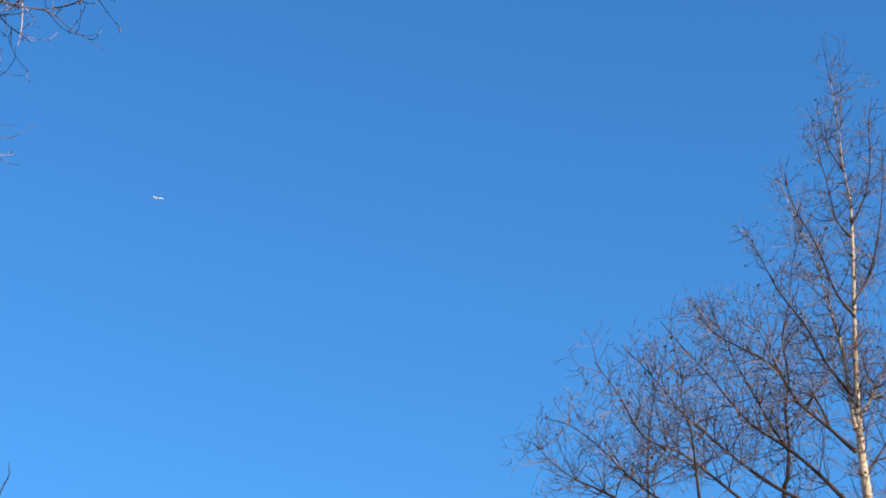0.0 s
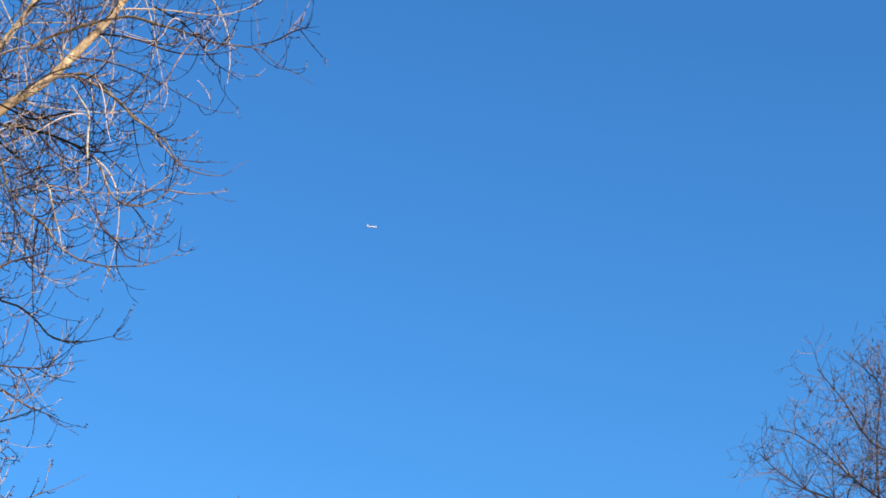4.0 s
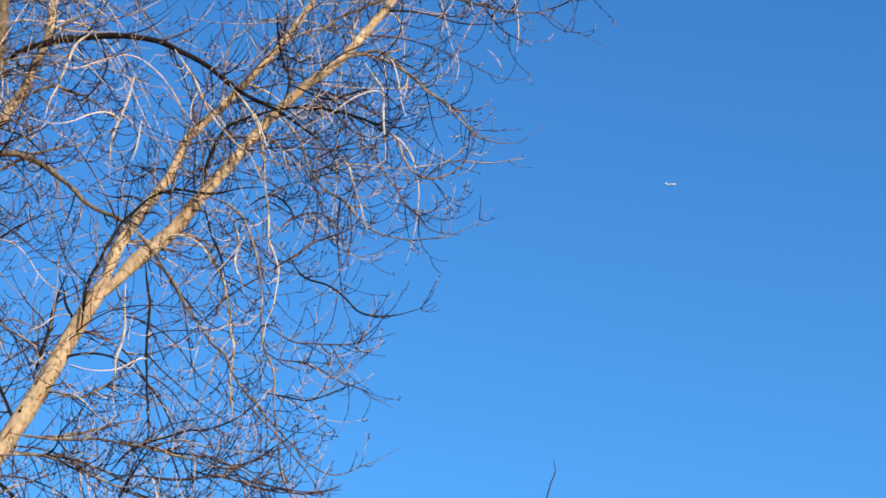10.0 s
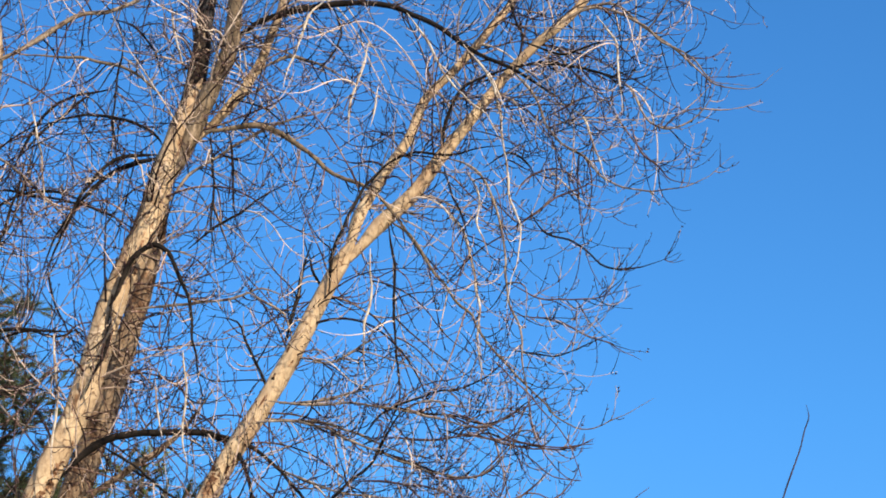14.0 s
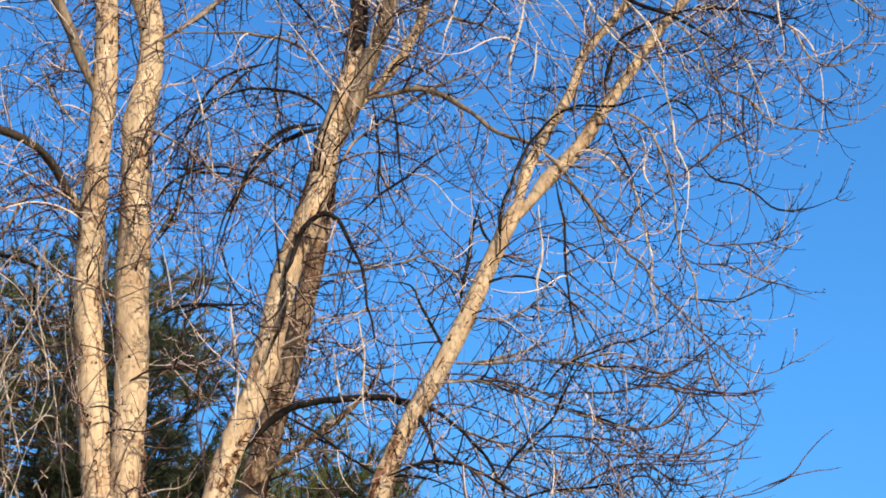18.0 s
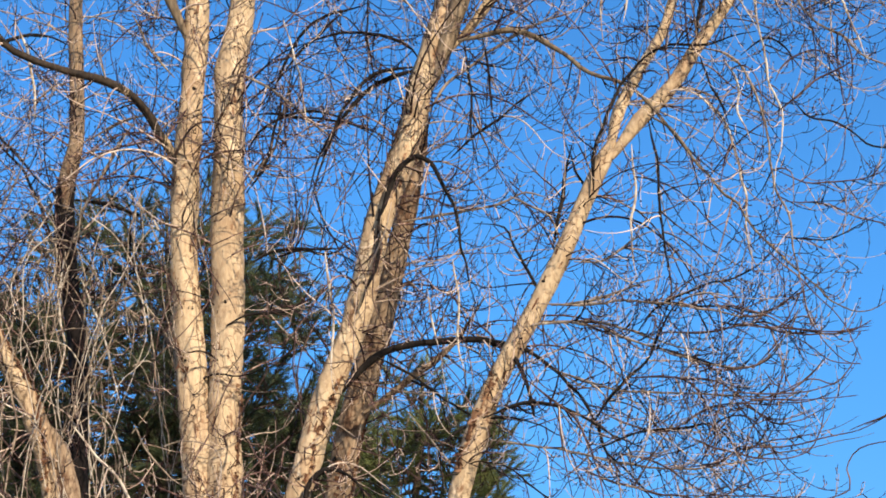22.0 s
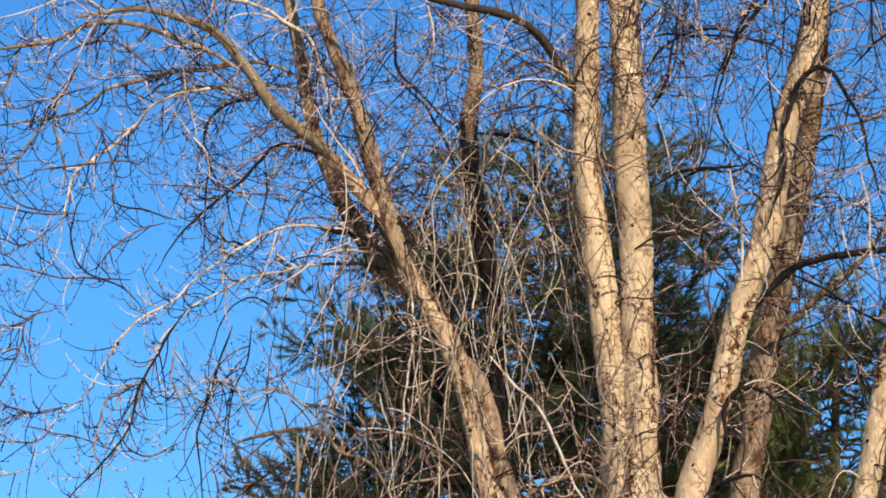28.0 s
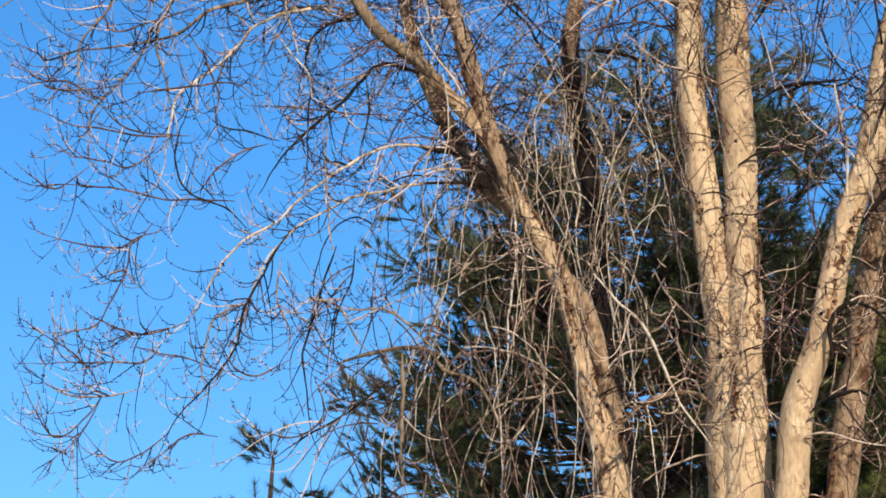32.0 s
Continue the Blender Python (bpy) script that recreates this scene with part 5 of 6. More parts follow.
grow_on("branch", tanned, [(-1.73, 18.72, 8.89, 0.0139), (-1.18, 18.64, 8.81, 0.0138), (-0.88, 18.53, 8.67, 0.0120), (-0.48, 18.42, 8.48, 0.0085), (-0.09, 18.30, 8.33, 0.0067)])
grow_on("branch", bleached, [(-3.62, 18.75, 9.69, 0.0125), (-3.55, 18.73, 9.14, 0.0141), (-3.55, 18.70, 8.70, 0.0122), (-3.49, 18.68, 8.33, 0.0087)])
grow_on("branch", dark, [(0.41, 18.40, 13.29, 0.0131), (0.48, 18.36, 12.77, 0.0130), (0.54, 18.33, 12.51, 0.0110), (0.51, 18.29, 12.19, 0.0091)])
grow_on("branch", twiggy, [(1.51, 18.04, 11.47, 0.0089), (1.57, 17.98, 11.15, 0.0088), (1.71, 17.92, 10.95, 0.0087), (1.80, 17.86, 10.79, 0.0069), (2.04, 17.78, 10.72, 0.0043)])
grow_on("branch", dark, [(-0.16, 18.50, 11.26, 0.0126), (-0.10, 18.43, 10.97, 0.0107), (-0.02, 18.37, 10.77, 0.0106), (0.03, 18.30, 10.51, 0.0070)])
grow_on("branch", bleached, [(0.05, 18.50, 11.21, 0.0108), (0.18, 18.40, 10.90, 0.0124), (0.15, 18.30, 10.57, 0.0105), (0.23, 18.20, 10.25, 0.0069)])
grow_on("branch", dark, [(0.20, 18.40, 11.19, 0.0089), (0.43, 18.33, 11.31, 0.0107), (0.63, 18.26, 11.12, 0.0089), (0.65, 18.19, 10.90, 0.0070)])
grow_on("branch", twiggy, [(0.76, 18.28, 11.65, 0.0108), (1.04, 18.17, 11.76, 0.0108), (1.15, 18.06, 11.74, 0.0071)])
grow_on("branch", twiggy, [(0.48, 18.29, 10.85, 0.0088), (0.58, 18.24, 11.00, 0.0088), (0.83, 18.18, 11.08, 0.0088), (1.03, 18.12, 10.94, 0.0088), (1.08, 18.07, 10.73, 0.0052)])
grow_on("branch", twiggy, [(0.43, 18.29, 10.51, 0.0088), (0.58, 18.22, 10.59, 0.0105), (0.88, 18.13, 10.77, 0.0088), (1.12, 18.04, 10.84, 0.0070), (1.23, 17.96, 10.98, 0.0052)])
grow_on("branch", dark, [(0.54, 18.39, 12.52, 0.0129), (0.90, 18.30, 12.32, 0.0110), (1.10, 18.22, 12.33, 0.0109), (1.25, 18.13, 12.35, 0.0091), (1.25, 18.06, 12.11, 0.0054)])
grow_on("branch", bleached, [(1.23, 18.16, 12.66, 0.0110), (1.40, 18.08, 12.31, 0.0127), (1.42, 18.01, 11.92, 0.0107), (1.43, 17.94, 11.52, 0.0071)])
grow_on("branch", bleached, [(-6.78, 19.03, 12.45, 0.0118), (-6.63, 19.05, 12.10, 0.0137), (-6.54, 19.04, 11.60, 0.0135), (-6.51, 19.02, 11.34, 0.0077)])
grow_on("branch", tanned, [(-5.71, 19.38, 12.64, 0.0159), (-5.49, 19.33, 12.22, 0.0157), (-5.24, 19.30, 11.88, 0.0116)])
grow_on("branch", dark, [(-7.21, 19.30, 12.33, 0.0180), (-6.89, 19.34, 12.46, 0.0180), (-6.61, 19.37, 12.49, 0.0160), (-6.37, 19.38, 12.38, 0.0119)])
grow_on("branch", dark, [(-7.10, 19.55, 12.19, 0.0161), (-7.08, 19.50, 11.57, 0.0159), (-6.87, 19.53, 11.32, 0.0157), (-6.64, 19.56, 11.01, 0.0137), (-6.35, 19.60, 10.75, 0.0116)])
grow_on("branch", tanned, [(-6.29, 19.93, 11.55, 0.0159), (-5.91, 19.89, 11.72, 0.0159), (-5.63, 19.82, 11.74, 0.0099)])
grow_on("branch", tanned, [(-5.82, 20.07, 11.80, 0.0120), (-5.91, 20.00, 11.62, 0.0139), (-6.01, 19.91, 11.31, 0.0138), (-6.14, 19.82, 10.97, 0.0157), (-6.21, 19.75, 10.73, 0.0156)])
grow_on("branch", dark, [(-4.49, 19.28, 10.99, 0.0113), (-4.33, 19.24, 11.22, 0.0132), (-4.00, 19.24, 11.37, 0.0132), (-3.67, 19.23, 11.31, 0.0113), (-3.34, 19.21, 11.13, 0.0093)])
grow_on("branch", dark, [(-3.53, 19.18, 12.40, 0.0154), (-3.77, 19.17, 12.17, 0.0153), (-3.99, 19.16, 11.94, 0.0133), (-4.15, 19.16, 11.69, 0.0095)])
grow_on("branch", dark, [(-3.83, 19.22, 10.64, 0.0130), (-3.76, 19.20, 10.28, 0.0129), (-3.65, 19.19, 10.04, 0.0110), (-3.54, 19.18, 9.83, 0.0091)])
grow_on("branch", dark, [(-4.42, 19.20, 9.81, 0.0129), (-4.17, 19.15, 9.89, 0.0147), (-3.85, 19.12, 9.88, 0.0146), (-3.52, 19.08, 9.87, 0.0109)])
grow_on("branch", dark, [(-4.44, 19.09, 10.48, 0.0148), (-4.24, 19.07, 10.79, 0.0167), (-4.14, 19.02, 11.16, 0.0149), (-4.08, 18.97, 11.54, 0.0131)])
grow_on("branch", dark, [(-4.25, 19.24, 9.83, 0.0129), (-3.98, 19.23, 9.93, 0.0147), (-3.72, 19.21, 9.86, 0.0128), (-3.48, 19.19, 9.94, 0.0091)])
grow_on("branch", twiggy, [(-0.65, 18.39, 8.59, 0.0102), (-0.27, 18.30, 8.53, 0.0101), (0.11, 18.20, 8.55, 0.0084), (0.48, 18.09, 8.41, 0.0083), (0.84, 17.98, 8.34, 0.0066), (1.07, 17.87, 8.33, 0.0049)])
grow_on("branch", twiggy, [(-0.91, 18.38, 8.19, 0.0101), (-0.53, 18.29, 8.14, 0.0100), (-0.11, 18.20, 8.01, 0.0083), (0.24, 18.10, 7.63, 0.0082), (0.61, 17.99, 7.67, 0.0065), (0.89, 17.88, 7.86, 0.0049)])
grow_on("branch", twiggy, [(-1.37, 18.45, 7.44, 0.0100), (-1.00, 18.37, 7.25, 0.0099), (-0.62, 18.29, 7.11, 0.0099), (-0.25, 18.20, 7.06, 0.0082), (0.12, 18.10, 7.16, 0.0065), (0.44, 17.99, 7.20, 0.0049)])
grow_on("branch", twiggy, [(-1.82, 18.41, 8.26, 0.0102), (-1.44, 18.32, 7.90, 0.0100), (-1.25, 18.21, 7.56, 0.0099), (-1.16, 18.09, 7.17, 0.0082), (-1.15, 17.96, 6.80, 0.0065)])
grow_on("shoot", twiggy, [(2.48, 18.23, 7.40, 0.0074), (2.62, 18.05, 7.83, 0.0074), (2.70, 17.88, 8.06, 0.0073), (2.81, 17.70, 8.34, 0.0066), (2.85, 17.53, 8.48, 0.0043), (2.81, 17.37, 8.50, 0.0029)])
grow_on("shoot", twiggy, [(0.08, 18.10, 7.59, 0.0078), (0.25, 18.04, 7.78, 0.0065), (0.35, 17.98, 7.97, 0.0052), (0.39, 17.92, 8.13, 0.0039)])
grow_on("shoot", twiggy, [(-0.09, 18.07, 7.78, 0.0078), (0.19, 18.01, 7.82, 0.0068), (0.42, 17.95, 7.87, 0.0058), (0.61, 17.89, 8.00, 0.0049), (0.68, 17.83, 8.06, 0.0039)])
grow_on("shoot", twiggy, [(-0.13, 18.04, 7.92, 0.0078), (0.19, 17.98, 7.84, 0.0070), (0.51, 17.92, 7.82, 0.0062), (0.78, 17.86, 7.85, 0.0055), (0.93, 17.80, 7.99, 0.0047), (0.96, 17.74, 8.05, 0.0039)])
grow_on("shoot", twiggy, [(-0.04, 18.01, 7.83, 0.0078), (0.32, 17.95, 7.77, 0.0065), (0.64, 17.89, 7.76, 0.0052), (0.92, 17.83, 7.74, 0.0039)])
grow_on("shoot", twiggy, [(-0.07, 18.10, 7.45, 0.0078), (0.30, 18.04, 7.39, 0.0068), (0.62, 17.98, 7.42, 0.0058), (0.93, 17.92, 7.46, 0.0049), (1.14, 17.86, 7.53, 0.0039)])
grow_on("shoot", twiggy, [(0.54, 18.07, 6.93, 0.0078), (0.83, 18.01, 7.00, 0.0068), (0.82, 17.95, 7.16, 0.0058), (0.92, 17.89, 7.32, 0.0049), (1.14, 17.83, 7.34, 0.0039)])
grow_on("shoot", twiggy, [(-0.25, 18.04, 8.73, 0.0078), (0.00, 17.98, 8.60, 0.0068), (0.21, 17.92, 8.52, 0.0058), (0.47, 17.86, 8.63, 0.0049), (0.66, 17.80, 8.67, 0.0039)])
grow_on("shoot", twiggy, [(-0.00, 18.01, 8.49, 0.0078), (0.32, 17.95, 8.41, 0.0068), (0.64, 17.89, 8.33, 0.0058), (0.91, 17.83, 8.28, 0.0049), (1.09, 17.77, 8.33, 0.0039)])
grow_on("shoot", twiggy, [(0.11, 18.10, 8.10, 0.0078), (0.31, 18.04, 8.27, 0.0065), (0.45, 17.98, 8.44, 0.0052), (0.54, 17.92, 8.54, 0.0039)])
grow_on("shoot", twiggy, [(0.58, 18.07, 8.87, 0.0078), (0.61, 18.01, 8.54, 0.0068), (0.70, 17.95, 8.28, 0.0058), (0.89, 17.89, 8.05, 0.0049), (0.98, 17.83, 8.00, 0.0039)])
grow_on("shoot", twiggy, [(-0.35, 18.04, 8.13, 0.0078), (-0.03, 17.98, 8.08, 0.0065), (0.21, 17.92, 8.10, 0.0052), (0.35, 17.86, 8.21, 0.0039)])
grow_on("shoot", twiggy, [(-0.45, 18.01, 7.54, 0.0078), (-0.11, 17.95, 7.35, 0.0070), (0.15, 17.89, 7.26, 0.0062), (0.52, 17.83, 7.28, 0.0055), (0.62, 17.77, 7.45, 0.0047), (0.67, 17.71, 7.61, 0.0039)])
grow_on("limb", grey, [(-5.11, 19.28, 12.22, 0.0450), (-5.16, 19.23, 12.39, 0.0620), (-5.25, 19.18, 12.62, 0.0660), (-5.34, 19.13, 12.86, 0.0640), (-5.44, 19.08, 13.09, 0.0600), (-5.54, 19.03, 13.38, 0.0550), (-5.62, 18.98, 13.74, 0.0300)])
grow_on("shoot", twiggy, [(0.29, 18.00, 7.84, 0.0075), (0.57, 17.94, 7.93, 0.0066), (0.75, 17.88, 7.86, 0.0056), (0.89, 17.82, 7.95, 0.0047), (0.97, 17.76, 8.06, 0.0037)])
grow_on("shoot", twiggy, [(0.21, 17.97, 8.05, 0.0075), (0.32, 17.91, 7.88, 0.0056), (0.38, 17.85, 8.10, 0.0037)])
grow_on("shoot", twiggy, [(0.42, 17.94, 7.84, 0.0075), (0.58, 17.88, 7.96, 0.0056), (0.68, 17.82, 8.05, 0.0037)])
grow_on("shoot", twiggy, [(0.86, 17.91, 7.47, 0.0075), (1.14, 17.85, 7.56, 0.0066), (1.28, 17.79, 7.70, 0.0056), (1.42, 17.73, 7.81, 0.0047), (1.52, 17.67, 7.87, 0.0037)])
grow_on("shoot", twiggy, [(1.00, 18.00, 7.54, 0.0075), (1.23, 17.94, 7.60, 0.0056), (1.56, 17.88, 7.64, 0.0037)])
grow_on("shoot", twiggy, [(0.09, 17.97, 8.55, 0.0075), (0.34, 17.91, 8.38, 0.0063), (0.50, 17.85, 8.56, 0.0050), (0.59, 17.79, 8.74, 0.0037)])
grow_on("shoot", twiggy, [(0.26, 17.94, 9.14, 0.0075), (0.55, 17.88, 8.80, 0.0063), (0.83, 17.82, 8.41, 0.0050), (0.98, 17.76, 8.04, 0.0037)])
grow_on("shoot", twiggy, [(-0.14, 17.91, 8.66, 0.0075), (0.23, 17.85, 8.49, 0.0066), (0.50, 17.79, 8.33, 0.0056), (0.77, 17.73, 8.25, 0.0047), (1.05, 17.67, 8.25, 0.0037)])
grow_on("shoot", twiggy, [(0.37, 18.00, 8.41, 0.0075), (0.54, 17.94, 8.26, 0.0063), (0.76, 17.88, 8.06, 0.0050), (0.96, 17.82, 8.01, 0.0037)])
grow_on("branch", tanned, [(-8.31, 18.45, 11.22, 0.0320), (-8.52, 18.32, 11.37, 0.0300), (-8.86, 18.19, 11.52, 0.0280), (-9.20, 18.06, 11.67, 0.0260), (-9.44, 17.93, 11.68, 0.0241), (-9.67, 17.80, 11.61, 0.0221), (-9.90, 17.67, 11.44, 0.0201), (-10.19, 17.54, 11.34, 0.0181), (-10.54, 17.41, 11.29, 0.0161), (-10.95, 17.28, 11.21, 0.0141), (-11.28, 17.15, 10.96, 0.0122)])
# two black strips added for the shaded underside of the leaning limb
grow_on("branch", shade_bark, [(-7.36, 19.14, 10.14, 0.0140), (-7.20, 19.14, 9.90, 0.0200), (-7.07, 19.14, 9.66, 0.0240), (-6.95, 19.14, 9.41, 0.0260), (-6.91, 19.14, 9.22, 0.0120)])
grow_on("branch", shade_bark, [(-7.74, 19.12, 9.77, 0.0180), (-7.36, 19.12, 9.65, 0.0240), (-7.10, 19.12, 9.47, 0.0270), (-6.92, 19.12, 9.27, 0.0200)])
# -- end of stems and limbs --

WEEP = dict(step=0.07, droop=2.0, lift=1.6, turn=(0.45, 0.75), wander=0.9, kink=0.042, levels=2, kids=(3.4, 2.0, 0), short=((0.2, 0.8), (0.1, 0.35)), pairs=0.3, thin=0.0043)
SHOOT = dict(step=0.06, droop=1.1, lift=2.0, turn=(0.25, 0.5), wander=0.5, kink=0.028, levels=2, kids=(2.6, 1.4, 0), short=((0.12, 0.45), (0.06, 0.2)), pairs=0.3, thin=0.0043)
twigs, strands, buds = Tubes(), Tubes(), Tubes()
heart = -4.7
single = 0
for kind, q in limbs:
    if kind == "shoot":
        continue
    length = np.linalg.norm(np.diff(q[:, :3], axis=0), axis=1).sum()
    thick = q[len(q) // 2, 3] > 0.035
    if thick:
        per_metre = 8.0 if kind == "stem" else 13.0
    elif q[-1, 0] < -8.2:
        per_metre = 12.0
    elif -7.6 < q[:, 0].mean() < -4.2:  # thinner between the stems
        per_metre = 8.6
    else:
        per_metre = 13.5 if q[0, 2] < 9.6 and q[0, 0] > -2.6 else 11.0
    for _ in range(int(length * per_metre)):
        i = rng.randrange(int(len(q) * 0.12), len(q) - 2)
        p, r = q[i, :3], q[i, 3]
        if p[2] < 5.5:
            continue
        along = unit(q[i + 1, :3] - p)
        out = np.array((math.copysign(1, p[0] - heart) * min(1, abs(p[0] - heart) / 3), 0, 0))
        side = unit(np.cross(along, gauss3()))
        if thick:
            low = p[2] < 9.3 and abs(p[0] - heart) < 2.6  # the lower stems carry short shoots only
            if low:
                side = unit(side + np.array((0.35, -0.7, 0)))
            if low and rng.random() < 0.2:
                continue
            ln = rng.uniform(0.25, 1.2) if low else rng.uniform(0.5, 2.1)
            one = Tubes() if single < 295 and p[2] < 12 and rng.random() < 0.5 else None
            sprig((one, one) if one else (strands if kind == "limb" or rng.random() < 0.08 else twigs, twigs), p, side * 0.9 + along * 0.4 + out * 0.2 + np.array((0, 0, 0.35)), ln, rng.uniform(0.008, 0.013), 0, WEEP, buds)
            if one:
                child("twig", one.mesh("twig", twig_bark), tree)
                single += 1
        else:
            rest = 1 - i / len(q)
            if rest < 0.3 and rng.random() < 0.7:
                continue
            if rest > 0.45 and p[0] > -8.2 and rng.random() < 0.13:  # a long hanging shoot
                sprig((strands, twigs), p, along * 0.3 + side * 0.8 + out * 0.2 + np.array((0, 0, 0.1)), rng.uniform(0.7, 1.5), 0.0095, 0, WEEP, buds)
                continue
            sprig((twigs, twigs), p, along * 0.5 + side * 0.9 + out * 0.25, rng.uniform(0.10, 0.20 + 0.95 * rest), min(0.0095, max(0.0056, r * 0.6)) * (1.15 if p[0] < -8 else 1), 0, SHOOT, buds)
child("twigs", twigs.mesh("twigs", twig_bark), tree, "thin reddish brown side twigs", "stuff")
child("hanging_twigs", strands.mesh("hanging_twigs", strand_bark), tree, "pale and tan drooping twigs", "stuff")
child("buds", buds.mesh("buds", bud_scale), tree, "small dark buds along the twigs", "stuff")

# dead strands that hang in a tangle between the stems
def tangle(material, label, count, bearings, heights, ranges, steps, thick, fall):
    for _ in range(count):
        b = radians(rng.uniform(*bearings))
        far, high = rng.uniform(*ranges), rng.uniform(*heights)
        p = np.array((math.sin(b) * far, math.cos(b) * far, high))
        d = unit(gauss3() * (0.9, 0.5, 0.6) + np.array((0, 0, rng.choice((0.6, -1.0, -1.4)))))
        path, n = [p], rng.randrange(*steps)
        sway = gauss3(0.05)
        for i in range(n):
            if i % 6 == 0:
                sway = gauss3(0.07)
            d = unit(d + np.array((0, 0, -fall)) + sway + gauss3(0.08))
            p = p + d * 0.08
            path.append(p)
        tb = Tubes()
        tb.add(path, np.linspace(rng.uniform(*thick), 0.0035, n + 1), 5)
        child("dead_twig", tb.mesh("dead_twig", material), tree, label)


tangle(tanned, "dead tan twig hanging in a tangle", 66, (-21.8, -14.5), (6.6, 11.4), (19.4, 21.0), (16, 38), (0.004, 0.0085), 0.21)
tangle(tanned, "dead tan twig caught on a dark stem", 34, (-19.3, -15.2), (8.6, 10.9), (20.2, 21.2), (10, 24), (0.004, 0.0085), 0.24)
tangle(bleached, "bleached dead twig hanging in a tangle", 46, (-21.6, -14.8), (7.2, 10.8), (19.6, 21.0), (16, 38), (0.004, 0.0085), 0.22)
tangle(dark, "dark dead twig hanging in a tangle", 18, (-23.8, -14.5), (6.2, 10.8), (20.4, 21.4), (10, 26), (0.005, 0.010), 0.12)
tangle(twiggy, "dead brown twig before the low pine", 66, (-24.5, -19.0), (5.8, 8.4), (19.6, 20.6), (9, 22), (0.005, 0.009), 0.10)
tangle(twig_bark, "fine dark twig between the stems", 85, (-15.0, -8.0), (7.6, 12.6), (19.6, 21.0), (10, 24), (0.004, 0.009), 0.07)
tangle(twiggy, "brown twig crossing the pale stems", 60, (-15.0, -4.5), (6.6, 10.6), (18.7, 19.5), (7, 18), (0.005, 0.009), 0.05)

# curled flakes of peeling bark on the thick stems
flakes = []
for kind, q in limbs:
    if q[0, 3] < 0.07 or kind == "dark_stem":
        continue
    for i in range(2, len(q) - 2):
        if q[i, 2] < 6.0 or q[i, 3] < 0.05:
            continue
        along = unit(q[i + 1, :3] - q[i, :3])
        patch = noise.noise(Vector(q[i, :3]) * 1.7)
        for _ in range(int(max(1, 26 * patch))):
            out = unit(np.cross(along, gauss3()))
            across = np.cross(along, out)
            size, lift = rng.uniform(0.02, 0.13), rng.uniform(0.004, 0.03)
            c = q[i, :3] + out * q[i, 3] * 0.97 + along * rng.uniform(-0.05, 0.05)
            w = across * rng.uniform(0.003, 0.013)
            tip = along * size * rng.choice((-1, 1))
            a0, a1 = c - w, c + w
            b0, b1 = a0 + tip * 0.6 + out * lift * 0.4, a1 + tip * 0.6 + out * lift * 0.4
            c0, c1 = a0 + w * 0.5 + tip + out * lift, a1 - w * 0.5 + tip + out * lift
            flakes.append((a0, a1, b1, b0, b0, b1, c1, c0))
v = np.array(flakes).reshape(-1, 3)
child("bark_flakes", quads("bark_flakes", v, np.arange(len(v)).reshape(-1, 4), flake_bark), tree, "curled brown flakes of peeling bark", "stuff")

# ragged dark seams where the bark has split and peels
seams, ragged = Tubes(), []
for kind, q in limbs:
    if q[0, 3] < 0.05 or kind in ("branch", "dark_stem"):
        continue
    for _ in range(int(len(q) * 0.05) + 1):
        if len(q) < 14:
            break
        a = rng.randrange(2, len(q) - 8)
        run = min(len(q) - a - 3, rng.randrange(5, 17))
        ang, path, radii = rng.uniform(0, 2 * math.pi), [], []
        if q[a, 2] < 5.8:
            continue
        for i in range(a, a + run):
            along = unit(q[i + 1, :3] - q[i, :3])
            u = unit(np.cross(along, (0.31, 0.87, 0.38)))
            ang += rng.gauss(0, 0.16)
            out = u * math.cos(ang) + np.cross(along, u) * math.sin(ang)
            c = q[i, :3] + out * q[i, 3] * rng.uniform(0.97, 1.05)
            path.append(c)
            radii.append(rng.uniform(0.003, 0.013))
            across = np.cross(along, out)
            for _ in range(7):
                size, lift = rng.uniform(0.03, 0.12), rng.uniform(0.01, 0.045)
                w = across * rng.uniform(0.004, 0.016)
                tip = along * size * rng.choice((-1, 1)) + across * rng.gauss(0, 0.03)
                a0, a1 = c - w + across * rng.gauss(0, 0.02), c + w
                ragged.append((a0, a1, a1 + tip * 0.6 + out * lift * 0.5, a0 + tip * 0.6 + out * lift * 0.5))
        seams.add(path, radii, 5)
child("bark_seams", seams.mesh("bark_seams", peel_bark), tree, "dark red-brown seams of split bark", "stuff")
v = np.array(ragged).reshape(-1, 3)
child("bark_shreds", quads("bark_shreds", v, np.arange(len(v)).reshape(-1, 4), peel_bark), tree, "ragged red-brown shreds of bark", "stuff")

# dark eye-shaped scars where branches once grew
scars = []
for kind, q in limbs:
    if kind != "stem":
        continue
    for i in range(8, len(q) - 3):
        if q[i, 2] > 6.5 and q[i, 3] > 0.07 and rng.random() < 0.2:
            along = unit(q[i + 1, :3] - q[i, :3])
            out = unit(np.array((rng.uniform(-0.8, 0.8), -1.0, 0.0)) - along * along[1])
            across = np.cross(along, out)
            c = q[i, :3] + out * q[i, 3] * 0.99
            w, h = rng.uniform(0.014, 0.034), rng.uniform(0.016, 0.036)
            mid = c + out * 0.012
            low = c - along * h
            for s in (1, -1):
                scars.append((low, c + across * w * s - along * h * 0.3, c + along * h + across * w * 0.2 * s, mid) if s > 0 else (low, mid, c + along * h - across * w * 0.2, c - across * w - along * h * 0.3))
v = np.array(scars).reshape(-1, 3)
child("bark_scars", quads("bark_scars", v, np.arange(len(v)).reshape(-1, 4), dark), tree, "dark scars of lost branches", "stuff")

# -- the pines behind --


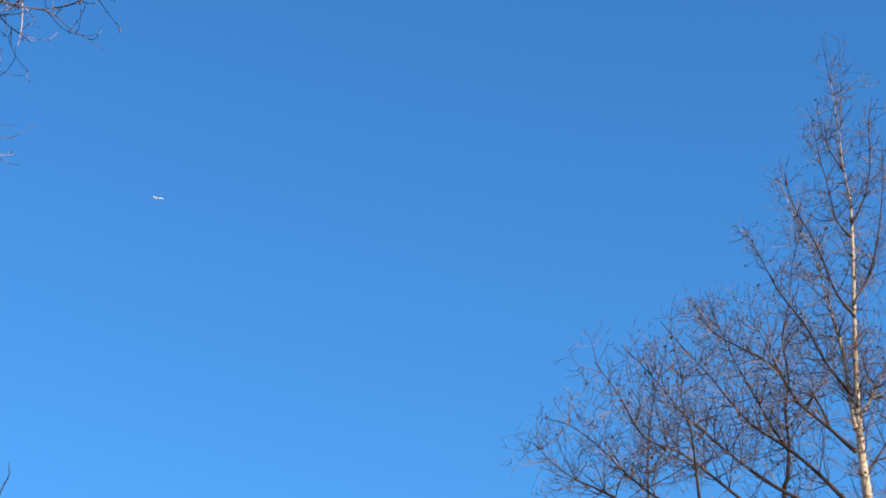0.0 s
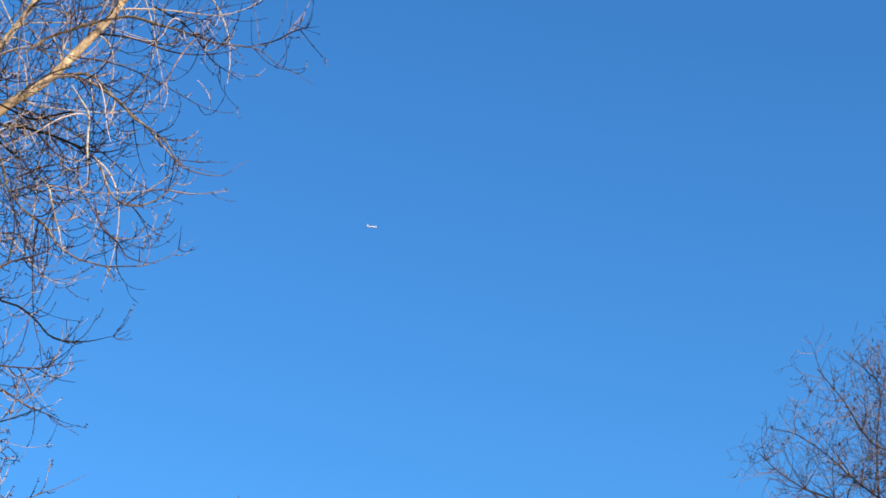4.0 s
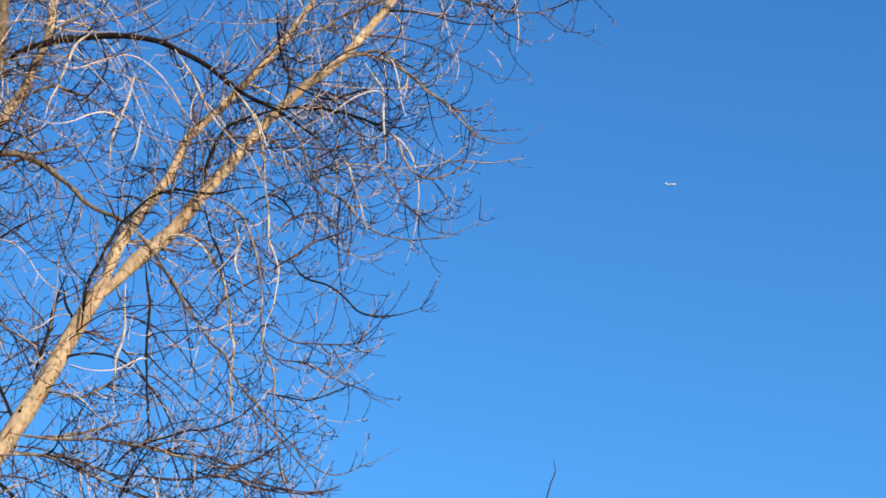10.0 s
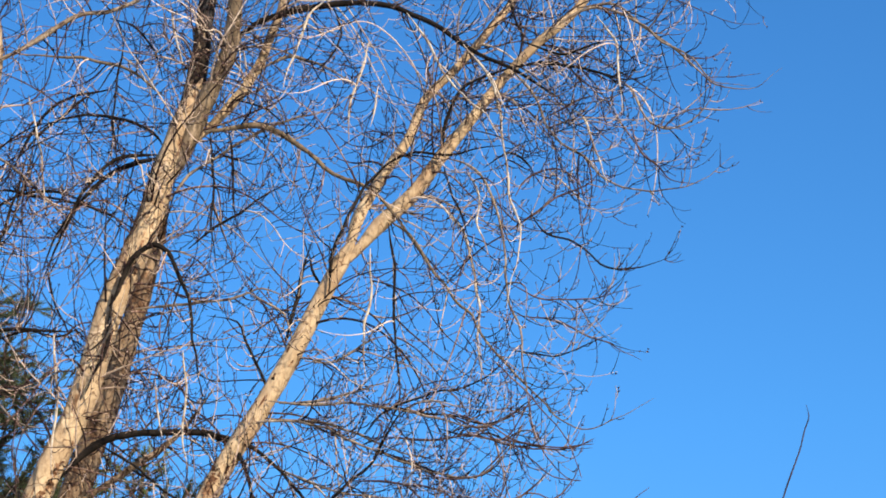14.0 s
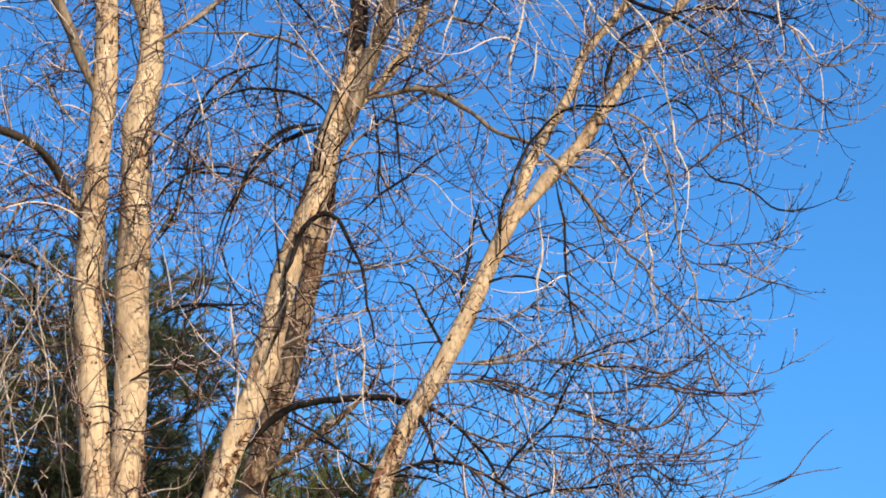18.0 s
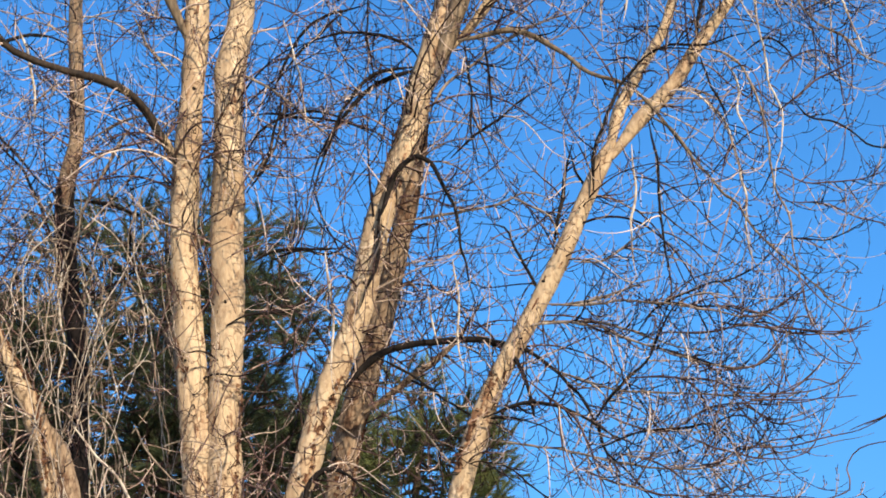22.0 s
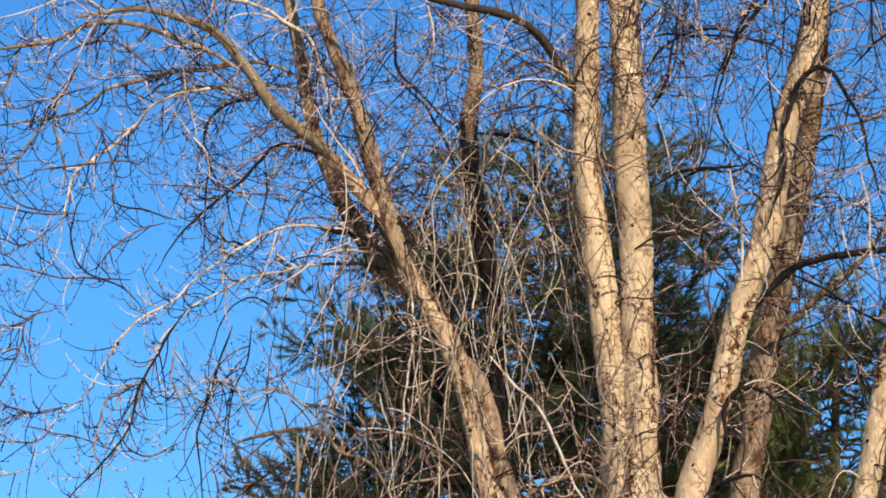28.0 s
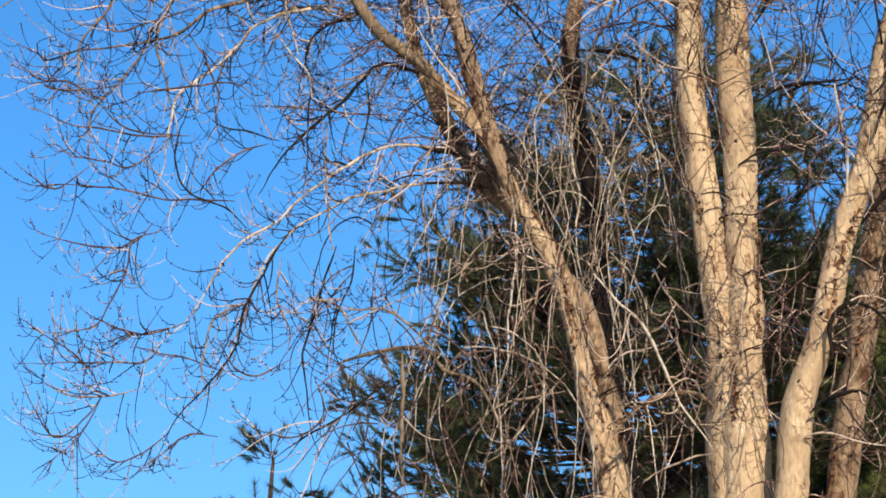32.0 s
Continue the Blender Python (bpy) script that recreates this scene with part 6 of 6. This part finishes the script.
def pine(name, label, x, y, top, blunt, slope, width, low, count, seed, green, crowded=9.0):
    """A pine with whorled branches that end in brushes of long needles."""
    r = random.Random(seed)
    root = tagged(new(name), label, "pine tree", "pines behind the bare tree")
    tb = Tubes()
    h = np.linspace(0, top - 0.3, 40)
    tb.add(np.stack([x + 0.1 * np.sin(h * 0.7), y + 0 * h, h], 1), 0.2 * (1 - h / top) + 0.012, 10, 0.15)
    child("trunk", tb.mesh("trunk", pine_bark), root)
    g = np.random.default_rng(seed)
    rest_wood, rest_needles = Tubes(), []
    for k in range(count):
        f = r.random() ** 0.58
        z = top - 0.15 - f * (top - low)
        reach = min(width, blunt + (top - z) * slope) * r.uniform(0.55, 1.0)
        a = r.uniform(0, 2 * math.pi)
        reach = min(reach, crowded / max(0.3, math.cos(a)))
        out = np.array((math.cos(a), math.sin(a), 0))
        n = 7
        s = np.linspace(0, 1, n)
        rise = r.uniform(-0.3, 0.12)
        path = np.array((x, y, z)) + out * (s * reach)[:, None]
        path[:, 2] += reach * (rise * s + 0.16 * s ** 3) + np.array([r.gauss(0, 0.03) for _ in s])
        own = k < 280
        br, tri = (Tubes(), []) if own else (rest_wood, rest_needles)
        br.add(path, 0.026 * (1 - 0.8 * s) * (0.4 + f), 4)
        for _ in range(int(6 + reach * 6.5)):
            u = r.uniform(0.3, 1) ** 0.6
            i = min(n - 2, int(u * (n - 1)))
            p = path[i] + (path[i + 1] - path[i]) * (u * (n - 1) - i)
            side = unit(np.array((-out[1], out[0], 0)) * r.gauss(0, 0.9) + out * r.uniform(0.2, 1) + np.array((0, 0, r.uniform(-0.2, 1.3))))
            e = p + side * r.uniform(0.22, 0.5)
            br.add([p, (p + e) / 2 + np.array((0, 0, 0.02)), e], [0.008, 0.006, 0.004], 3)
            m = 66  # a plume of needles that lean along their twig
            base = p + (e - p) * (0.45 + 0.55 * g.random(m)[:, None])
            d = g.normal(size=(m, 3)) * 0.34 + side * 0.95 + np.array((0, 0, -0.12))
            d /= np.linalg.norm(d, axis=1)[:, None]
            w = np.cross(d, g.normal(size=(m, 3)))
            w /= np.linalg.norm(w, axis=1)[:, None]
            tip = base + d * g.uniform(0.09, 0.17, (m, 1))
            tri.append(np.stack([base + w * 0.004, base - w * 0.004, tip], 1))
        if own:
            ob = child("branch", br.mesh("branch", pine_bark), root)
            v = np.concatenate(tri).reshape(-1, 3)
            child("needles", quads("needles", v, np.arange(len(v)).reshape(-1, 3), green), ob, "green pine needles in brushes", "stuff")
    if rest_needles:
        child("branches", rest_wood.mesh("branches", pine_bark), root, "further pine branches", "stuff")
        v = np.concatenate(rest_needles).reshape(-1, 3)
        child("needles", quads("needles", v, np.arange(len(v)).reshape(-1, 3), green), root, "green pine needles in brushes", "stuff")


pine("pine_tree", "tall dense dark green pine behind the bare tree", -7.1, 26.1, 13.9, 1.15, 0.74, 4.2, 6.2, 560, 4, needle, 2.5)
# the smaller pine takes the needle colour with sunlight painted in
pine("pine_tree", "smaller sunlit yellow-green pine behind the bare tree", -3.55, 23.78, 10.75, 0.3, 0.48, 1.0, 5.0, 300, 5, sunlit_needle)
pine("pine_tree", "low dark green pine beside the tall pine", -11.75, 24.6, 8.6, 0.2, 0.6, 1.2, 4.5, 90, 8, needle)

# -- the birch --
birch = tagged(new("birch_tree"), "tall leafless birch with a white trunk and fine upright twigs", "birch tree")
birch_lines = []


def birch_limb(material, points):
    q = curve(points, 0.2)
    tb = Tubes()
    tb.add(q[:, :3], q[:, 3], 10, 0.08)
    child("trunk" if points[0][3] > 0.12 else "limb", tb.mesh("limb", material), birch)
    birch_lines.append(q)


# -- stems of the birch --
birch_limb(birch_bark, [(17.31, 27.10, -0.15, 0.200), (17.23, 27.10, 5.20, 0.150), (16.97, 27.15, 11.42, 0.100), (16.85, 27.20, 13.62, 0.075), (16.81, 27.20, 14.43, 0.060), (16.83, 27.22, 15.26, 0.045), (16.89, 27.24, 16.20, 0.037), (16.98, 27.27, 17.18, 0.030), (17.04, 27.29, 17.98, 0.025), (17.07, 27.31, 18.69, 0.020), (17.01, 27.33, 19.20, 0.015), (17.01, 27.36, 19.93, 0.010), (16.97, 27.38, 20.56, 0.006), (16.96, 27.40, 20.99, 0.002)])
birch_limb(birch_bark, [(16.75, 27.20, 14.69, 0.040), (16.77, 27.34, 15.39, 0.030), (16.80, 27.48, 16.10, 0.025), (16.82, 27.61, 16.54, 0.020), (16.76, 27.75, 17.07, 0.017), (16.78, 27.89, 17.63, 0.013), (16.66, 28.02, 18.17, 0.010), (16.51, 28.16, 18.81, 0.008), (16.43, 28.30, 19.33, 0.005)])
birch_limb(birch_limb_bark, [(16.71, 27.20, 14.33, 0.036), (16.19, 27.03, 14.57, 0.025), (15.60, 26.87, 14.83, 0.020), (15.19, 26.70, 15.23, 0.015), (14.65, 26.53, 15.33, 0.012), (14.03, 26.37, 15.46, 0.008), (13.66, 26.20, 15.75, 0.005)])
birch_limb(birch_limb_bark, [(16.50, 27.20, 13.51, 0.038), (16.22, 27.44, 13.99, 0.028), (15.84, 27.69, 14.46, 0.023), (15.42, 27.93, 14.85, 0.018), (15.15, 28.17, 15.36, 0.014), (14.99, 28.41, 15.81, 0.011), (14.69, 28.66, 16.34, 0.008), (14.49, 28.90, 16.81, 0.005)])
birch_limb(birch_limb_bark, [(15.98, 27.50, 13.54, 0.034), (15.48, 27.78, 13.93, 0.024), (15.09, 28.07, 14.40, 0.019), (14.70, 28.35, 14.91, 0.015), (14.54, 28.63, 15.31, 0.011), (14.26, 28.92, 15.92, 0.008), (13.94, 29.20, 16.45, 0.005)])
birch_limb(birch_limb_bark, [(15.04, 27.40, 13.29, 0.029), (14.40, 27.18, 13.55, 0.020), (13.73, 26.96, 13.79, 0.015), (13.06, 26.74, 13.84, 0.011), (12.59, 26.52, 14.32, 0.008), (12.13, 26.30, 14.66, 0.005)])
birch_limb(birch_limb_bark, [(14.19, 27.60, 13.21, 0.027), (13.72, 27.80, 13.43, 0.018), (13.29, 28.00, 13.87, 0.014), (13.04, 28.20, 14.26, 0.010), (12.67, 28.40, 14.62, 0.007), (12.35, 28.60, 14.76, 0.004)])
birch_limb(birch_limb_bark, [(13.34, 27.60, 13.05, 0.024), (12.76, 27.45, 13.25, 0.015), (12.26, 27.30, 13.30, 0.011), (11.78, 27.15, 13.49, 0.007), (11.48, 27.00, 13.66, 0.004)])
birch_limb(birch_limb_bark, [(16.69, 28.10, -0.15, 0.160), (16.44, 28.20, 4.80, 0.120), (16.24, 28.30, 11.29, 0.085), (16.14, 28.40, 13.79, 0.044), (16.25, 28.45, 14.28, 0.033), (16.36, 28.50, 14.86, 0.027), (16.36, 28.55, 15.44, 0.022), (16.49, 28.60, 16.05, 0.018), (16.46, 28.65, 16.74, 0.014), (16.64, 28.70, 17.38, 0.011), (16.79, 28.75, 18.13, 0.008), (17.07, 28.80, 18.92, 0.005)])
birch_limb(birch_limb_bark, [(14.01, 28.60, 13.53, 0.027), (14.04, 28.68, 14.14, 0.017), (14.14, 28.75, 14.91, 0.012), (14.30, 28.82, 15.61, 0.008), (14.51, 28.90, 16.14, 0.004)])
birch_limb(birch_limb_bark, [(13.81, 26.60, 12.80, 0.027), (13.73, 26.53, 13.39, 0.017), (13.64, 26.45, 13.94, 0.012), (13.48, 26.38, 14.39, 0.008), (13.53, 26.30, 14.89, 0.004)])
birch_limb(birch_limb_bark, [(16.29, 28.40, 14.72, 0.027), (16.06, 28.56, 15.26, 0.018), (15.89, 28.72, 15.81, 0.014), (15.72, 28.88, 16.33, 0.010), (15.50, 29.04, 17.14, 0.007), (15.44, 29.20, 17.65, 0.004)])
birch_limb(birch_limb_bark, [(16.74, 27.20, 15.23, 0.029), (16.48, 27.46, 15.85, 0.020), (16.34, 27.72, 16.55, 0.015), (16.09, 27.98, 17.16, 0.011), (15.93, 28.24, 17.89, 0.008), (15.81, 28.50, 18.54, 0.005)])
birch_limb(birch_limb_bark, [(16.90, 27.20, 16.56, 0.024), (16.52, 27.04, 16.80, 0.016), (16.17, 26.88, 17.43, 0.012), (15.88, 26.72, 17.68, 0.009), (15.56, 26.56, 18.02, 0.007), (15.42, 26.40, 18.30, 0.004)])
birch_limb(birch_limb_bark, [(16.96, 27.20, 17.92, 0.018), (16.82, 27.35, 18.26, 0.012), (16.79, 27.50, 19.04, 0.009), (16.78, 27.65, 19.62, 0.006), (16.80, 27.80, 20.39, 0.004)])
birch_limb(birch_limb_bark, [(17.01, 27.30, 19.13, 0.013), (16.69, 27.13, 19.33, 0.008), (16.44, 26.97, 19.65, 0.005), (16.32, 26.80, 19.99, 0.003)])
birch_limb(birch_bark, [(16.82, 27.20, 14.88, 0.032), (16.97, 27.05, 15.16, 0.020), (17.08, 26.90, 15.46, 0.014), (17.34, 26.75, 16.06, 0.009), (17.54, 26.60, 16.78, 0.005)])
birch_limb(birch_limb_bark, [(16.89, 27.20, 16.75, 0.024), (17.34, 27.35, 17.48, 0.015), (17.68, 27.50, 18.40, 0.011), (17.92, 27.65, 19.33, 0.007), (18.07, 27.80, 20.17, 0.004)])
birch_limb(birch_limb_bark, [(16.98, 27.20, 18.12, 0.018), (17.19, 27.07, 18.60, 0.012), (17.27, 26.95, 19.15, 0.009), (17.22, 26.82, 19.78, 0.006), (17.26, 26.70, 20.22, 0.004)])
birch_limb(birch_limb_bark, [(16.83, 27.20, 13.99, 0.029), (17.32, 27.47, 14.52, 0.016), (17.95, 27.73, 15.36, 0.010), (18.72, 28.00, 16.34, 0.005)])
birch_limb(birch_limb_bark, [(16.14, 26.90, 14.48, 0.022), (15.77, 26.67, 14.87, 0.014), (15.28, 26.45, 14.79, 0.010), (14.83, 26.22, 15.24, 0.007), (14.47, 26.00, 15.62, 0.004)])
# -- end of birch stems --

FINE = dict(step=0.09, droop=0.3, lift=0.9, turn=(0.2, 0.5), wander=0.9, kink=0.07, levels=2, kids=(4.2, 4.0, 0), short=((0.25, 0.8), (0.12, 0.4)), pairs=0.15, thin=0.0040, tips=[])
btwigs, withered = Tubes(), []
for q in birch_lines:
    length = np.linalg.norm(np.diff(q[:, :3], axis=0), axis=1).sum()
    for k in range(int(length * 19)):
        i = rng.randrange(2, len(q) - 1)
        p = q[i, :3]
        if p[2] < 9.5:
            continue
        along = unit(q[i + 1, :3] - p)
        side = unit(np.cross(along, gauss3()))
        ln = rng.uniform(0.3, 1.25) * (1.1 - 0.6 * i / len(q)) * (1 - 0.45 * min(1, max(0, (p[2] - 15) / 4)))
        sprig((btwigs, btwigs), p, along * rng.uniform(0.2, 0.8) + side * 0.9 + np.array((-0.1, 0, 0.15)), ln, min(0.010, max(0.006, q[i, 3] * 0.6)), 0, FINE, None)
top = birch_lines[0]
for _ in range(75):  # the leader is bushy to its end
    i = rng.randrange(int(len(top) * 0.72), len(top) - 1)
    side = unit(np.cross(unit(top[i + 1, :3] - top[i, :3]), gauss3()))
    sprig((btwigs, btwigs), top[i, :3], side * 0.6 + np.array((0, 0, 0.8)), rng.uniform(0.3, 0.8), 0.007, 0, FINE, None)
for c in FINE["tips"]:  # a few withered leaves and catkins still hang on
    if rng.random() < 0.07:
        a, w = gauss3(0.018), gauss3(0.012)
        withered.append((c - a, c + w, c + a, c - w))
child("twigs", btwigs.mesh("twigs", birch_twig), birch, "fine purple-brown upright twigs", "stuff")
v = np.array(withered).reshape(-1, 3)
child("withered_leaves", quads("withered_leaves", v, np.arange(len(v)).reshape(-1, 4), dead_leaf), birch, "dark withered leaves at the twig ends", "stuff")

# -- the aircraft, high and far --
plane = tagged(new("airplane"), "tiny white jet airplane high in the clear sky", "airplane")
plane.matrix_world = look(EYE, EYE + Vector((0, 1, 0)))
tb = Tubes()
s = np.linspace(-1, 1, 15)
tb.add(np.stack([s * 9, 0 * s, 0 * s], 1), 1.0 * np.sqrt(np.maximum(0.004, 1 - np.abs(s) ** 5)), 12)
child("fuselage", tb.mesh("fuselage", white_paint), plane)


def fin(name, root_front, root_back, tip_front, tip_back, thick):
    c = [np.array(k, float) for k in (root_front, tip_front, tip_back, root_back)]
    up = unit(np.cross(c[1] - c[0], c[3] - c[0])) * thick
    v = np.array([k + up for k in c] + [k - up for k in c])
    f = np.array([(0, 1, 2, 3), (7, 6, 5, 4), (0, 4, 5, 1), (1, 5, 6, 2), (2, 6, 7, 3), (3, 7, 4, 0)])
    return child(name, quads(name, v, f, white_paint), plane)


for s in (1, -1):
    fin("wing", (1.5, 0.8 * s, -0.4), (-2.2, 0.8 * s, -0.4), (-2.5, 8.5 * s, 0.3), (-3.6, 8.5 * s, 0.3), 0.12)
    fin("tailplane", (-7.0, 0.4 * s, 0.4), (-8.6, 0.4 * s, 0.4), (-8.4, 3.2 * s, 0.6), (-9.2, 3.2 * s, 0.6), 0.08)
    tb = Tubes()
    tb.add([(0.8, 3 * s, -1.0), (0.2, 3 * s, -1.0), (-1.2, 3 * s, -1.0), (-1.8, 3 * s, -1.0)], [0.4, 0.55, 0.5, 0.3], 10)
    child("engine", tb.mesh("engine", white_paint), plane)
fin("tail_fin", (-6.4, 0, 0.8), (-8.8, 0, 0.8), (-8.6, 0, 3.4), (-9.6, 0, 3.4), 0.1)
b, e = radians(12.62), radians(28.15)
plane.matrix_world = Matrix.Translation(EYE + 4600 * Vector((math.sin(b) * math.cos(e), math.cos(b) * math.cos(e), math.sin(e)))) @ pose(0, 0, 0, 25, -8, 5) @ Matrix.Scale(1.2, 4)
